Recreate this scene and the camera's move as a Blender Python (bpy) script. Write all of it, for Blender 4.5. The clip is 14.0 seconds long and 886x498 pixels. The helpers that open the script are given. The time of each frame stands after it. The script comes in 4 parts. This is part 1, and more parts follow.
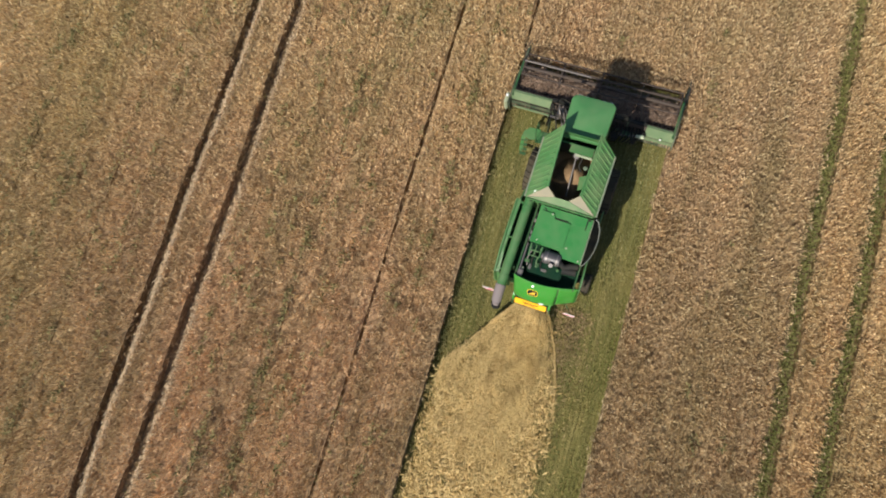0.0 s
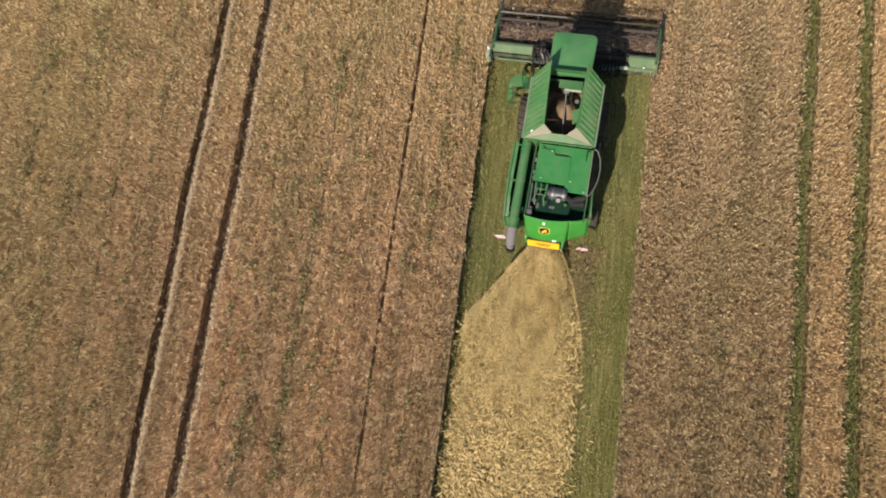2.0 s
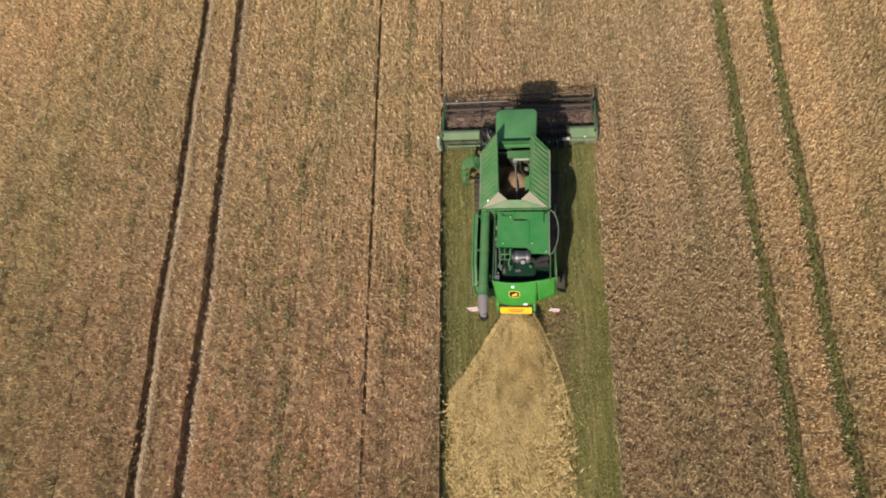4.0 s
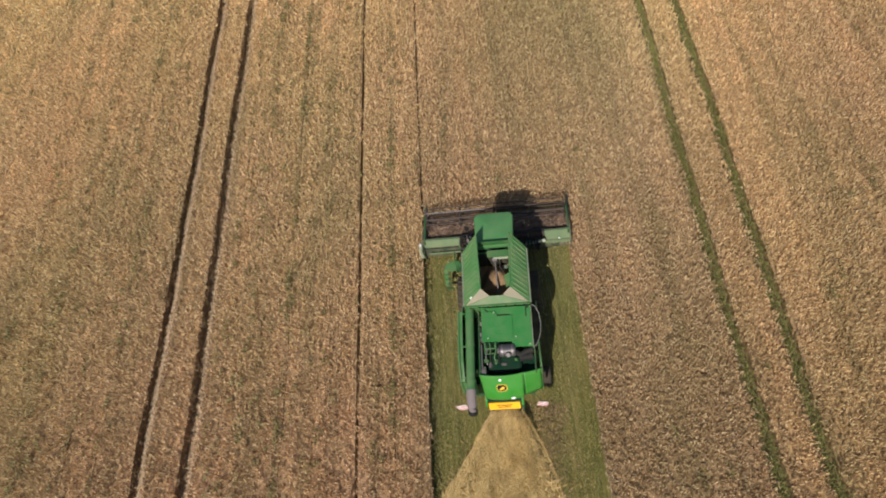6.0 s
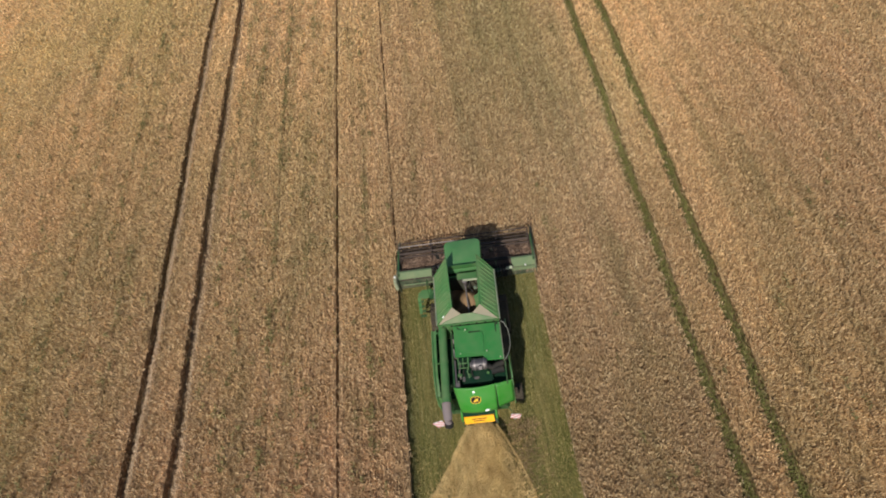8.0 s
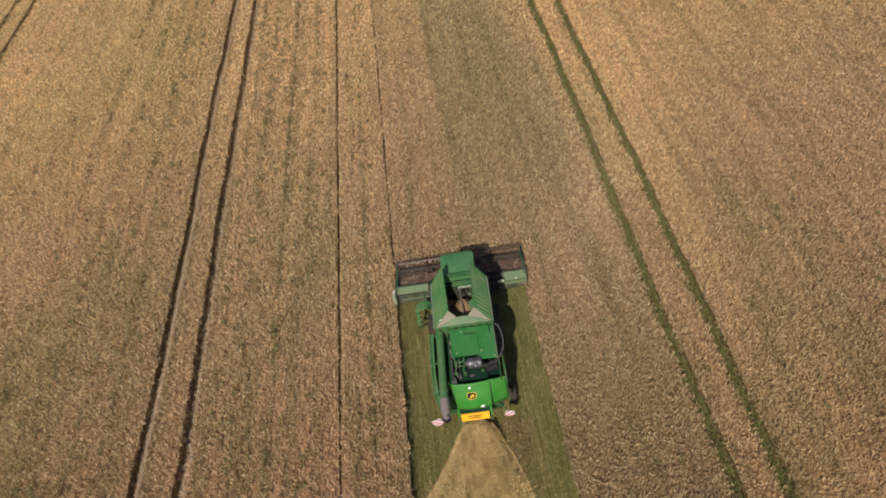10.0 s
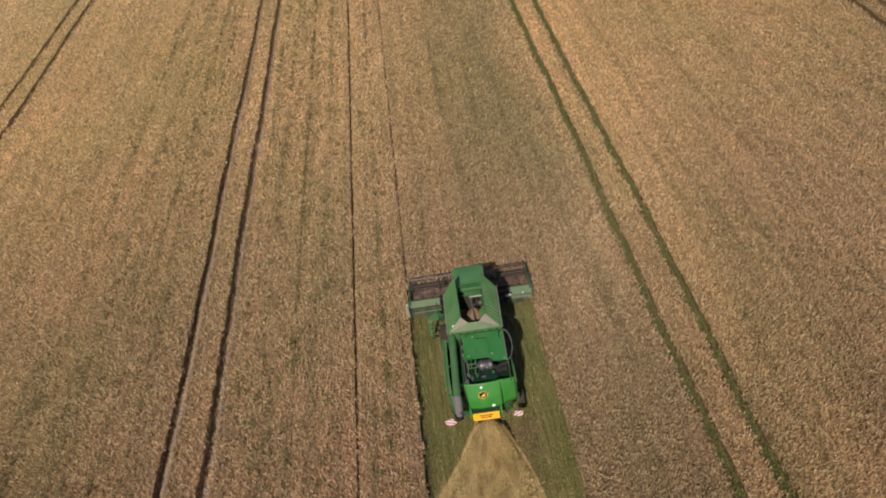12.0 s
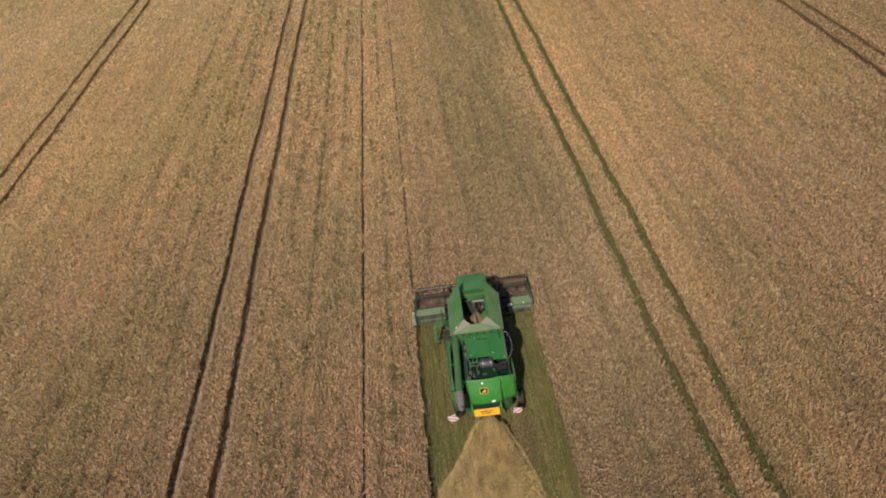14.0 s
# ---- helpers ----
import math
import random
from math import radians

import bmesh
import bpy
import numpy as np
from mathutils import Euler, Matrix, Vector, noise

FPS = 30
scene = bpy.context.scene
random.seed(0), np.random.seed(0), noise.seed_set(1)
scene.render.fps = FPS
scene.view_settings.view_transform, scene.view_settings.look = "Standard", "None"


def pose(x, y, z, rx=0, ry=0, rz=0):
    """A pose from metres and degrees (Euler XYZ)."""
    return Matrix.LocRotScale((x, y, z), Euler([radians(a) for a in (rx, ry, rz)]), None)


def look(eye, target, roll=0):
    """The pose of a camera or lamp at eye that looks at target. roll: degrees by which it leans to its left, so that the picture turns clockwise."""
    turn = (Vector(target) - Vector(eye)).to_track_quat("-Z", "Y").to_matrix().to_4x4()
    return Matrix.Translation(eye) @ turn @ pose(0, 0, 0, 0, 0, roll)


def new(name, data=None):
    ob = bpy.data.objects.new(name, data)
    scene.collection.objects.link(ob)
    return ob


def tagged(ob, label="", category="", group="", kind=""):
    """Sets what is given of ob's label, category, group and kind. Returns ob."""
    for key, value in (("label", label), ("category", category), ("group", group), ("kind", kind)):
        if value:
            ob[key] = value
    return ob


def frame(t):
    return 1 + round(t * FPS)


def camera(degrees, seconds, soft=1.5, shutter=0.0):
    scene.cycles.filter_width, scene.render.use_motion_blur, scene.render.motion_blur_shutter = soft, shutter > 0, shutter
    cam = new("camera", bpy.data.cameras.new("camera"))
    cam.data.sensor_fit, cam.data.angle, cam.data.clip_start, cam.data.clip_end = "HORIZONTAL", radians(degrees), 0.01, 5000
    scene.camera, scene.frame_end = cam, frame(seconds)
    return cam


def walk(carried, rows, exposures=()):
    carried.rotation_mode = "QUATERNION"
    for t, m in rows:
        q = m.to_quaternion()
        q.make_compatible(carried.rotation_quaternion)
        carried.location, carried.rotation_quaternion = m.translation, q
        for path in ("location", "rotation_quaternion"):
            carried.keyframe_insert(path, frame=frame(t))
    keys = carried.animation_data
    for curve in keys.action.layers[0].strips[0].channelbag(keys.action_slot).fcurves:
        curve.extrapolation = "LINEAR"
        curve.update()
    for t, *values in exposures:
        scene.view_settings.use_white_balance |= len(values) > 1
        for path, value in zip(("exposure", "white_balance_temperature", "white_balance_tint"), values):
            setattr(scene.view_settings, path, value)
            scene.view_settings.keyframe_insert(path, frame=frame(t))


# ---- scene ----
import collections
import itertools

# ---------------------------------------------------------------- camera
cam = camera(64.86, 14.0, soft=1.9)
# seconds, eye x y z, heading, tilt from straight down, turn about the view
PATH = [
    (0.0, 1.22, -6.63, 26.59, 50.04, 14.51, -34.20),
    (0.5, 1.15, -7.13, 26.55, 49.16, 14.59, -35.89),
    (1.0, 0.96, -7.52, 26.72, 48.45, 14.04, -37.24),
    (1.5, 0.89, -7.98, 26.65, 47.98, 13.95, -38.66),
    (2.0, 0.95, -8.53, 26.70, 47.16, 14.35, -40.17),
    (4.5, 1.50, -10.96, 26.45, 19.27, 26.27, -22.10),
    (5.0, 1.59, -11.25, 26.59, 15.98, 29.42, -19.70),
    (5.5, 1.39, -11.78, 26.69, 13.51, 31.24, -18.37),
    (6.0, 1.32, -12.34, 26.69, 12.10, 32.93, -17.57),
    (6.5, 1.43, -12.96, 26.73, 11.42, 34.56, -16.65),
    (7.0, 1.35, -13.53, 26.87, 9.66, 35.75, -16.29),
    (7.5, 1.47, -14.31, 27.04, 7.65, 37.03, -15.24),
    (8.0, 1.39, -15.10, 26.87, 5.97, 38.61, -14.64),
    (10.5, 0.84, -18.97, 27.01, 2.44, 44.65, -12.42),
    (11.0, 0.69, -19.61, 27.14, 1.89, 45.48, -11.59),
    (11.5, 0.36, -20.27, 27.23, 1.43, 46.67, -11.64),
    (12.0, -0.01, -21.06, 27.32, 1.56, 47.99, -11.77),
    (12.5, -0.10, -21.87, 27.13, 2.03, 49.45, -12.36),
    (13.0, -0.15, -22.62, 27.32, 1.97, 50.10, -12.57),
    (13.5, -0.13, -23.44, 27.34, 1.81, 51.05, -11.50),
    (14.0, -0.22, -24.01, 27.17, 1.31, 52.10, -10.87),
]
walk(cam, [(t, pose(x, y, z, tilt, 0, yaw) @ pose(0, 0, 0, 0, 0, roll)) for t, x, y, z, yaw, tilt, roll in PATH],
     exposures=[(0.0, 0.80, 6500, 8), (2.0, 0.79, 6500, 8), (5.0, 0.63, 6500, 11.5), (8.0, 0.40, 6500, 12.5), (10.5, 0.23, 6500, 14), (14.0, 0.06, 6500, 14.5)])

# ---------------------------------------------------------------- light
SUN_WAY = Vector((0.28, 1.04, -1.0)).normalized()
sky = bpy.data.worlds.new("sky")
sky.use_nodes = True
scene.world = sky
sky_tex = sky.node_tree.nodes.new("ShaderNodeTexSky")
sky_tex.sky_type, sky_tex.sun_disc = "NISHITA", False
sky_tex.sun_elevation, sky_tex.sun_rotation = math.asin(-SUN_WAY.z), math.atan2(-SUN_WAY.x, -SUN_WAY.y)
sky_back = sky.node_tree.nodes["Background"]
sky_back.inputs["Strength"].default_value = 0.07
sky.node_tree.links.new(sky_tex.outputs[0], sky_back.inputs[0])
sun = new("sun", bpy.data.lights.new("sun", "SUN"))
sun.data.energy, sun.data.angle, sun.data.color = 3.4, radians(0.6), (1.0, 0.94, 0.85)
sun.matrix_world = look((0, 0, 60), Vector((0, 0, 60)) + SUN_WAY)


# ---------------------------------------------------------------- materials
def material(name, rough=0.7, metal=0.0, spec=0.4):
    m = bpy.data.materials.new(name)
    m.use_nodes = True
    nt = m.node_tree
    b = nt.nodes["Principled BSDF"]
    b.inputs["Roughness"].default_value, b.inputs["Metallic"].default_value = rough, metal
    b.inputs["Specular IOR Level"].default_value = spec
    return m, nt, b


def node(nt, kind, **sets):
    n = nt.nodes.new("ShaderNode" + kind)
    for k, v in sets.items():
        n.inputs[k].default_value = v
    return n


def place(nt, scale=(1, 1, 1)):
    """The place in the world, stretched."""
    g, mp = node(nt, "NewGeometry"), node(nt, "Mapping", Scale=scale)
    nt.links.new(g.outputs["Position"], mp.inputs["Vector"])
    return mp.outputs[0]


def speckle(nt, scale, detail=3.0, where=None, rough=0.55):
    n = node(nt, "TexNoise", Scale=scale, Detail=detail, Roughness=rough)
    nt.links.new(where or place(nt), n.inputs["Vector"])
    return n.outputs["Fac"]


def ramp(nt, fac, stops):
    r = node(nt, "ValToRGB")
    e = r.color_ramp.elements
    while len(e) < len(stops):
        e.new(0.5)
    for el, (p, c) in zip(e, stops):
        el.position, el.color = p, (*c, 1) if len(c) == 3 else c
    nt.links.new(fac, r.inputs[0])
    return r.outputs[0]


def mixed(nt, fac, a, b, mode="MIX"):
    m = nt.nodes.new("ShaderNodeMix")
    m.data_type, m.blend_type = "RGBA", mode
    for sock, v in ((m.inputs[0], fac), (m.inputs[6], a), (m.inputs[7], b)):
        if isinstance(v, (int, float)):
            sock.default_value = v
        elif isinstance(v, tuple):
            sock.default_value = (*v, 1)
        else:
            nt.links.new(v, sock)
    return m.outputs[2]


def bump(nt, b, height, strength=0.3, distance=0.02):
    n = node(nt, "Bump", Strength=strength, Distance=distance)
    nt.links.new(height, n.inputs["Height"])
    nt.links.new(n.outputs[0], b.inputs["Normal"])


def stretch(nt, axis, lo, hi):
    """0 to 1 along an axis of the world, with a wavy edge."""
    sep = node(nt, "SeparateXYZ")
    wob = node(nt, "TexNoise", Scale=0.12, Detail=2.0)
    nt.links.new(place(nt), wob.inputs["Vector"])
    nt.links.new(place(nt), sep.inputs[0])
    shift = node(nt, "Math")
    shift.operation = "MULTIPLY_ADD"
    nt.links.new(wob.outputs["Fac"], shift.inputs[0])
    shift.inputs[1].default_value = min(3.0, abs(hi - lo) * 0.8)
    nt.links.new(sep.outputs[axis], shift.inputs[2])
    r = node(nt, "MapRange")
    r.interpolation_type = "SMOOTHSTEP"
    r.inputs["From Min"].default_value, r.inputs["From Max"].default_value = min(lo, hi) + min(3.0, abs(hi - lo) * 0.8) / 2, max(lo, hi) + min(3.0, abs(hi - lo) * 0.8) / 2
    r.inputs["To Min"].default_value, r.inputs["To Max"].default_value = (0, 1) if hi > lo else (1, 0)
    nt.links.new(shift.outputs[0], r.inputs["Value"])
    return r.outputs[0]


def plants(name, stops, patch, patch_amount=0.6, rough=0.75, zones=(), band=None, streaks=0.0, rows=0.0, billows=False, glow=0.0, lanes=0.0):
    """Straw and leaves: each blade its own colour, with wide patches over the field."""
    m, nt, b = material(name, rough, 0, 0.25)
    g = node(nt, "NewGeometry")
    col = ramp(nt, g.outputs["Random Per Island"], stops)
    wide = ramp(nt, speckle(nt, 0.11, 4, place(nt, (1, 0.45, 1))), [(0.40, (0, 0, 0)), (0.66, (1, 1, 1))])
    small = ramp(nt, speckle(nt, 0.9, 3, place(nt, (1, 0.7, 1))), [(0.48, (0, 0, 0)), (0.75, (1, 1, 1))])
    col = mixed(nt, mixed(nt, patch_amount, (0, 0, 0), wide), col, mixed(nt, 1.0, col, patch[0], "MULTIPLY"))
    col = mixed(nt, mixed(nt, patch_amount, (0, 0, 0), small), col, mixed(nt, 1.0, col, patch[1], "MULTIPLY"))
    if streaks:
        fine = ramp(nt, speckle(nt, 13.0, 4, place(nt, (1.0, 0.4, 1.0)), 0.75), [(0.38, (0.25, 0.22, 0.2)), (0.66, (1.35, 1.33, 1.30))])
        col = mixed(nt, streaks, col, mixed(nt, 1.0, col, fine, "MULTIPLY"))
    if billows:
        puff = ramp(nt, speckle(nt, 1.9, 4, place(nt, (1.0, 0.42, 1.0)), 0.6), [(0.36, (0.64, 0.60, 0.52)), (0.50, (0.96, 0.95, 0.93)), (0.64, (1.20, 1.19, 1.16))])
        col = mixed(nt, 1.0, col, puff, "MULTIPLY")
    if rows:
        drill = ramp(nt, speckle(nt, 1.5, 4, place(nt, (1.0, 0.035, 0.0)), 0.65), [(0.36, (0.78, 0.80, 0.76)), (0.50, (1, 1, 1)), (0.68, (1.10, 1.07, 1.05))])
        col = mixed(nt, rows, col, mixed(nt, 1.0, col, drill, "MULTIPLY"))
    if lanes:
        lane = ramp(nt, speckle(nt, 2.6, 3, place(nt, (1.0, 0.022, 0.0)), 0.6), [(0.36, (0.68, 0.72, 0.70)), (0.50, (1, 1, 1)), (0.66, (1.28, 1.17, 1.12))])
        col = mixed(nt, lanes, col, mixed(nt, 1.0, col, lane, "MULTIPLY"))
    for lo, hi, axis, tone in zones:
        col = mixed(nt, stretch(nt, axis, lo, hi), col, mixed(nt, 1.0, col, tone, "MULTIPLY"))
    if band:
        x_in, x_out, y_in, tone = band
        here = mixed(nt, 1.0, mixed(nt, 1.0, stretch(nt, 0, *x_in), stretch(nt, 0, *x_out), "MULTIPLY"), stretch(nt, 1, *y_in), "MULTIPLY")
        here = mixed(nt, 1.0, here, ramp(nt, speckle(nt, 0.35, 3, place(nt, (1, 0.3, 1))), [(0.25, (0.3, 0.3, 0.3)), (0.65, (1, 1, 1))]), "MULTIPLY")
        col = mixed(nt, here, col, mixed(nt, 1.0, col, tone, "MULTIPLY"))
    nt.links.new(col, b.inputs["Base Color"])
    if glow:
        # thin husks let light through
        thin, both = node(nt, "BsdfTranslucent"), node(nt, "MixShader", Fac=glow)
        nt.links.new(col, thin.inputs["Color"])
        nt.links.new(b.outputs[0], both.inputs[1])
        nt.links.new(thin.outputs[0], both.inputs[2])
        nt.links.new(both.outputs[0], nt.nodes["Material Output"].inputs["Surface"])
    return m


# crop tone by zones of x and y; a greyer, later strip ahead of the harvester
FIELD = ((-14.0, -20.0, 0, (0.96, 0.97, 0.94)), (1.5, 6.0, 0, (0.955, 0.975, 0.965)), (7.5, 10.5, 0, (1.20, 1.15, 1.11)), (11.5, 17.0, 0, (0.87, 0.87, 0.88)), (22.0, 40.0, 0, (0.84, 0.84, 0.86)), (-21.0, -33.0, 0, (1.05, 1.05, 1.06)), (4.0, 32.0, 1, (1.16, 1.15, 1.06)), (-2.6, -4.2, 0, (1.12, 1.12, 1.12)), (5.0, -9.0, 1, (0.94, 0.91, 0.92)))
LATE = ((0.5, 0.8), (8.0, 6.0), (7.0, 20.0), (0.77, 0.82, 0.78))
WHEAT = plants("ripe wheat", [(0.0, (0.335, 0.224, 0.128)), (0.3, (0.535, 0.371, 0.21)), (0.65, (0.695, 0.50, 0.29)), (1.0, (0.89, 0.69, 0.435))],
               ((0.84, 0.92, 0.82), (0.84, 0.86, 0.80)), zones=FIELD, band=LATE, rows=0.9, glow=0.3)
# shade between stalks put into the colour: darker than ears, dark streaks
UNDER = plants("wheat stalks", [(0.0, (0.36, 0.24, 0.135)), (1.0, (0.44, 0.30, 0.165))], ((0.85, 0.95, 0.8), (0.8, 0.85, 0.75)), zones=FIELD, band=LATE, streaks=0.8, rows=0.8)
GRASS = plants("green weeds", [(0.0, (0.105, 0.112, 0.030)), (0.6, (0.175, 0.175, 0.050)), (1.0, (0.28, 0.245, 0.085))], ((0.8, 0.85, 0.8), (0.75, 0.8, 0.7)))
WEED = plants("dull weeds in the crop", [(0.0, (0.125, 0.105, 0.038)), (0.6, (0.185, 0.155, 0.058)), (1.0, (0.27, 0.22, 0.095))], ((0.8, 0.85, 0.8), (0.75, 0.8, 0.7)))
STUBBLE = plants("green stubble", [(0.0, (0.10, 0.118, 0.042)), (0.45, (0.17, 0.18, 0.066)), (0.8, (0.27, 0.255, 0.105)), (1.0, (0.48, 0.42, 0.215))],
                 ((1.25, 0.98, 0.8), (0.82, 0.84, 0.78)), 0.8, rows=1.0, lanes=0.9)
STRAW = plants("fresh straw", [(0.0, (0.28, 0.175, 0.06)), (0.35, (0.55, 0.375, 0.145)), (1.0, (0.86, 0.63, 0.30))], ((0.9, 0.9, 0.85), (0.75, 0.75, 0.7)))
CHAFF = plants("flying chaff", [(0.0, (0.44, 0.315, 0.135)), (1.0, (0.74, 0.545, 0.25))], ((0.95, 0.95, 0.9), (0.85, 0.80, 0.72)), 0.9, billows=True)

SOIL, nt, b = material("field soil", 0.95, 0, 0.1)
soil_tint = ramp(nt, speckle(nt, 0.6, 5), [(0.3, (0.22, 0.145, 0.085)), (0.7, (0.33, 0.23, 0.14))])
soil_grain = ramp(nt, speckle(nt, 22, 4), [(0.3, (0.6, 0.6, 0.6)), (0.7, (1.15, 1.15, 1.15))])
nt.links.new(mixed(nt, 1.0, soil_tint, soil_grain, "MULTIPLY"), b.inputs["Base Color"])
bump(nt, b, speckle(nt, 18, 5), 0.8, 0.06)

TURF, nt, b = material("cut strip", 0.95, 0, 0.1)
turf_wide = ramp(nt, speckle(nt, 0.7, 4, place(nt, (1.6, 0.35, 1))), [(0.3, (0.135, 0.137, 0.042)), (0.7, (0.23, 0.19, 0.078))])
turf_rows = ramp(nt, speckle(nt, 5.0, 3, place(nt, (1.6, 0.12, 1))), [(0.35, (0.62, 0.66, 0.55)), (0.65, (1.1, 1.08, 1.0))])
nt.links.new(mixed(nt, 1.0, turf_wide, turf_rows, "MULTIPLY"), b.inputs["Base Color"])
bump(nt, b, speckle(nt, 30, 4), 0.7, 0.05)


# ---------------------------------------------------------------- ground and crop
def mesh_of(name, bm, mat, smooth=False):
    bmesh.ops.recalc_face_normals(bm, faces=bm.faces)
    me = bpy.data.meshes.new(name)
    bm.to_mesh(me)
    bm.free()
    me.materials.append(mat)
    if smooth:
        me.polygons.foreach_set("use_smooth", [True] * len(me.polygons))
        me.set_sharp_from_angle(angle=radians(38))
    return me


def blades(name, at, azimuth, rise, length, width, mat, fold=0.25, corners=4):
    """Many small blades (ears, leaves, straws) as one mesh: each a bent, pointed leaf from its foot to its tip."""
    n = len(at)
    ca, sa, ce, se = np.cos(azimuth), np.sin(azimuth), np.cos(rise), np.sin(rise)
    along = np.stack([ca * ce, sa * ce, se], 1) * length[:, None]
    turn = RNG.uniform(-0.9, 0.9, n)
    side = np.stack([-sa * np.cos(turn), ca * np.cos(turn), np.sin(turn)], 1) * (width / 2)[:, None]
    mid = at + along * 0.55
    droop = np.zeros((n, 3))
    droop[:, 2] = fold * length * 0.3
    if corners == 4:
        v = np.stack([at, mid + side + droop, at + along, mid - side + droop], 1)
    else:
        v = np.stack([at + side, at + along, at - side], 1)
    v = v.reshape(-1, 3).astype(np.float32)
    me = bpy.data.meshes.new(name)
    me.vertices.add(corners * n)
    me.vertices.foreach_set("co", v.ravel())
    me.loops.add(corners * n)
    me.loops.foreach_set("vertex_index", np.arange(corners * n, dtype=np.int32))
    me.polygons.add(n)
    me.polygons.foreach_set("loop_start", np.arange(0, corners * n, corners, dtype=np.int32))
    me.update(calc_edges=True)
    me.materials.append(mat)
    return me


RNG = np.random.default_rng(7)
CUT_L, CUT_R, CUT_FRONT = -3.13, 3.22, 6.0      # the strip that is cut, and where the knife stands
TRACKS_BARE = (-15.06, -13.13, -38.12, -36.04, 33.46, 35.09)
TRACKS_GREEN = (8.98, 10.84)
# thin drill lines: place, half the gap between the stalks, share of ears missing
THIN = ((-6.08, 0.07, 0.97), (-9.25, 0.018, 0.6), (-7.6, 0.010, 0.35), (-10.9, 0.012, 0.35), (-12.05, 0.010, 0.3), (-4.55, 0.010, 0.35), (-18.5, 0.018, 0.5), (-17.1, 0.010, 0.3),
        (-20.6, 0.012, 0.35), (-22.9, 0.016, 0.45), (-26.4, 0.014, 0.4), (-30.2, 0.014, 0.4), (CUT_L + 0.02, 0.05, 0.8), (0.65, 0.0, 0.5))
TRACK_HALF = 0.25
GREEN_HALF = 0.215


def sway(y, seed):
    """How far a line in the field strays from straight."""
    return 0.05 * np.sin(y * 0.21 + seed * 1.7) + 0.03 * np.sin(y * 0.63 + seed * 2.9) + 0.015 * np.sin(y * 2.3 + seed)


def lumps(x, y, size, seed):
    """Smooth random unevenness between -1 and 1."""
    r = np.random.default_rng(seed)
    out = np.zeros_like(x)
    for _ in range(7):
        a, k, p = r.uniform(0, 6.28), r.uniform(0.6, 1.6) * 6.28 / size, r.uniform(0, 6.28)
        out += np.sin((x * np.cos(a) + y * np.sin(a)) * k + p)
    return out / 4


def standing(x, y):
    """Which places carry standing wheat."""
    ok = np.ones(len(x), bool)
    for i, c in enumerate(TRACKS_BARE + TRACKS_GREEN):
        ok &= np.abs(x - c - sway(y, i)) > (GREEN_HALF if c in TRACKS_GREEN else TRACK_HALF) + 0.02 * np.sin(y * 1.7 + i) + 0.012 * np.sin(y * 5.3 + 2 * i) + RNG.normal(0, 0.04, len(x))
    for i, (c, half, share) in enumerate(THIN):
        here = np.abs(x - c - 0.4 * sway(y, i)) < (half * 0.8 + 0.05) * (1 + 0.3 * np.sin(y * 0.9 + i) + 0.25 * np.sin(y * 3.7))
        ok &= ~(here & (RNG.random(len(x)) < share * (1 - np.clip((y - 14) / 40, 0, 0.3) * (c == CUT_L + 0.02)) * (1 - (c == -6.08) * np.clip((7 - y) / 8, 0, 1) * (0.34 + 0.2 * np.sin(y * 1.3)))))
    rag = 0.06 * np.sin(y * 2.7) + 0.04 * np.sin(y * 7.1 + 1)
    ok &= ~((x > CUT_L + 0.5 * rag) & (x < CUT_R + rag) & (y < CUT_FRONT))
    return ok


bm = bmesh.new()
bmesh.ops.create_grid(bm, x_segments=8, y_segments=8, size=1500)
tagged(new("ground", mesh_of("ground", bm, SOIL)), "brown field soil under the ripe wheat", "ground", kind="structure")

# the cut strip, a little above the soil
bm = bmesh.new()
xs, ys = np.linspace(CUT_L - 0.1, CUT_R + 0.1, 14), np.linspace(-60, CUT_FRONT + 0.6, 60)
grid = [[bm.verts.new((x, y, 0.03 + 0.02 * math.sin(x * 9) * math.sin(y * 1.3))) for x in xs] for y in ys]
for j, i in itertools.product(range(len(ys) - 1), range(len(xs) - 1)):
    bm.faces.new((grid[j][i], grid[j][i + 1], grid[j + 1][i + 1], grid[j + 1][i]))
tagged(new("cut_strip", mesh_of("cut_strip", bm, TURF, True)), "green mown strip of stubble and weeds through the wheat", "stubble", kind="structure")

wheat = tagged(new("wheat_field"), "ripe tan wheat standing in drilled rows with tramlines", "wheat", kind="stuff")


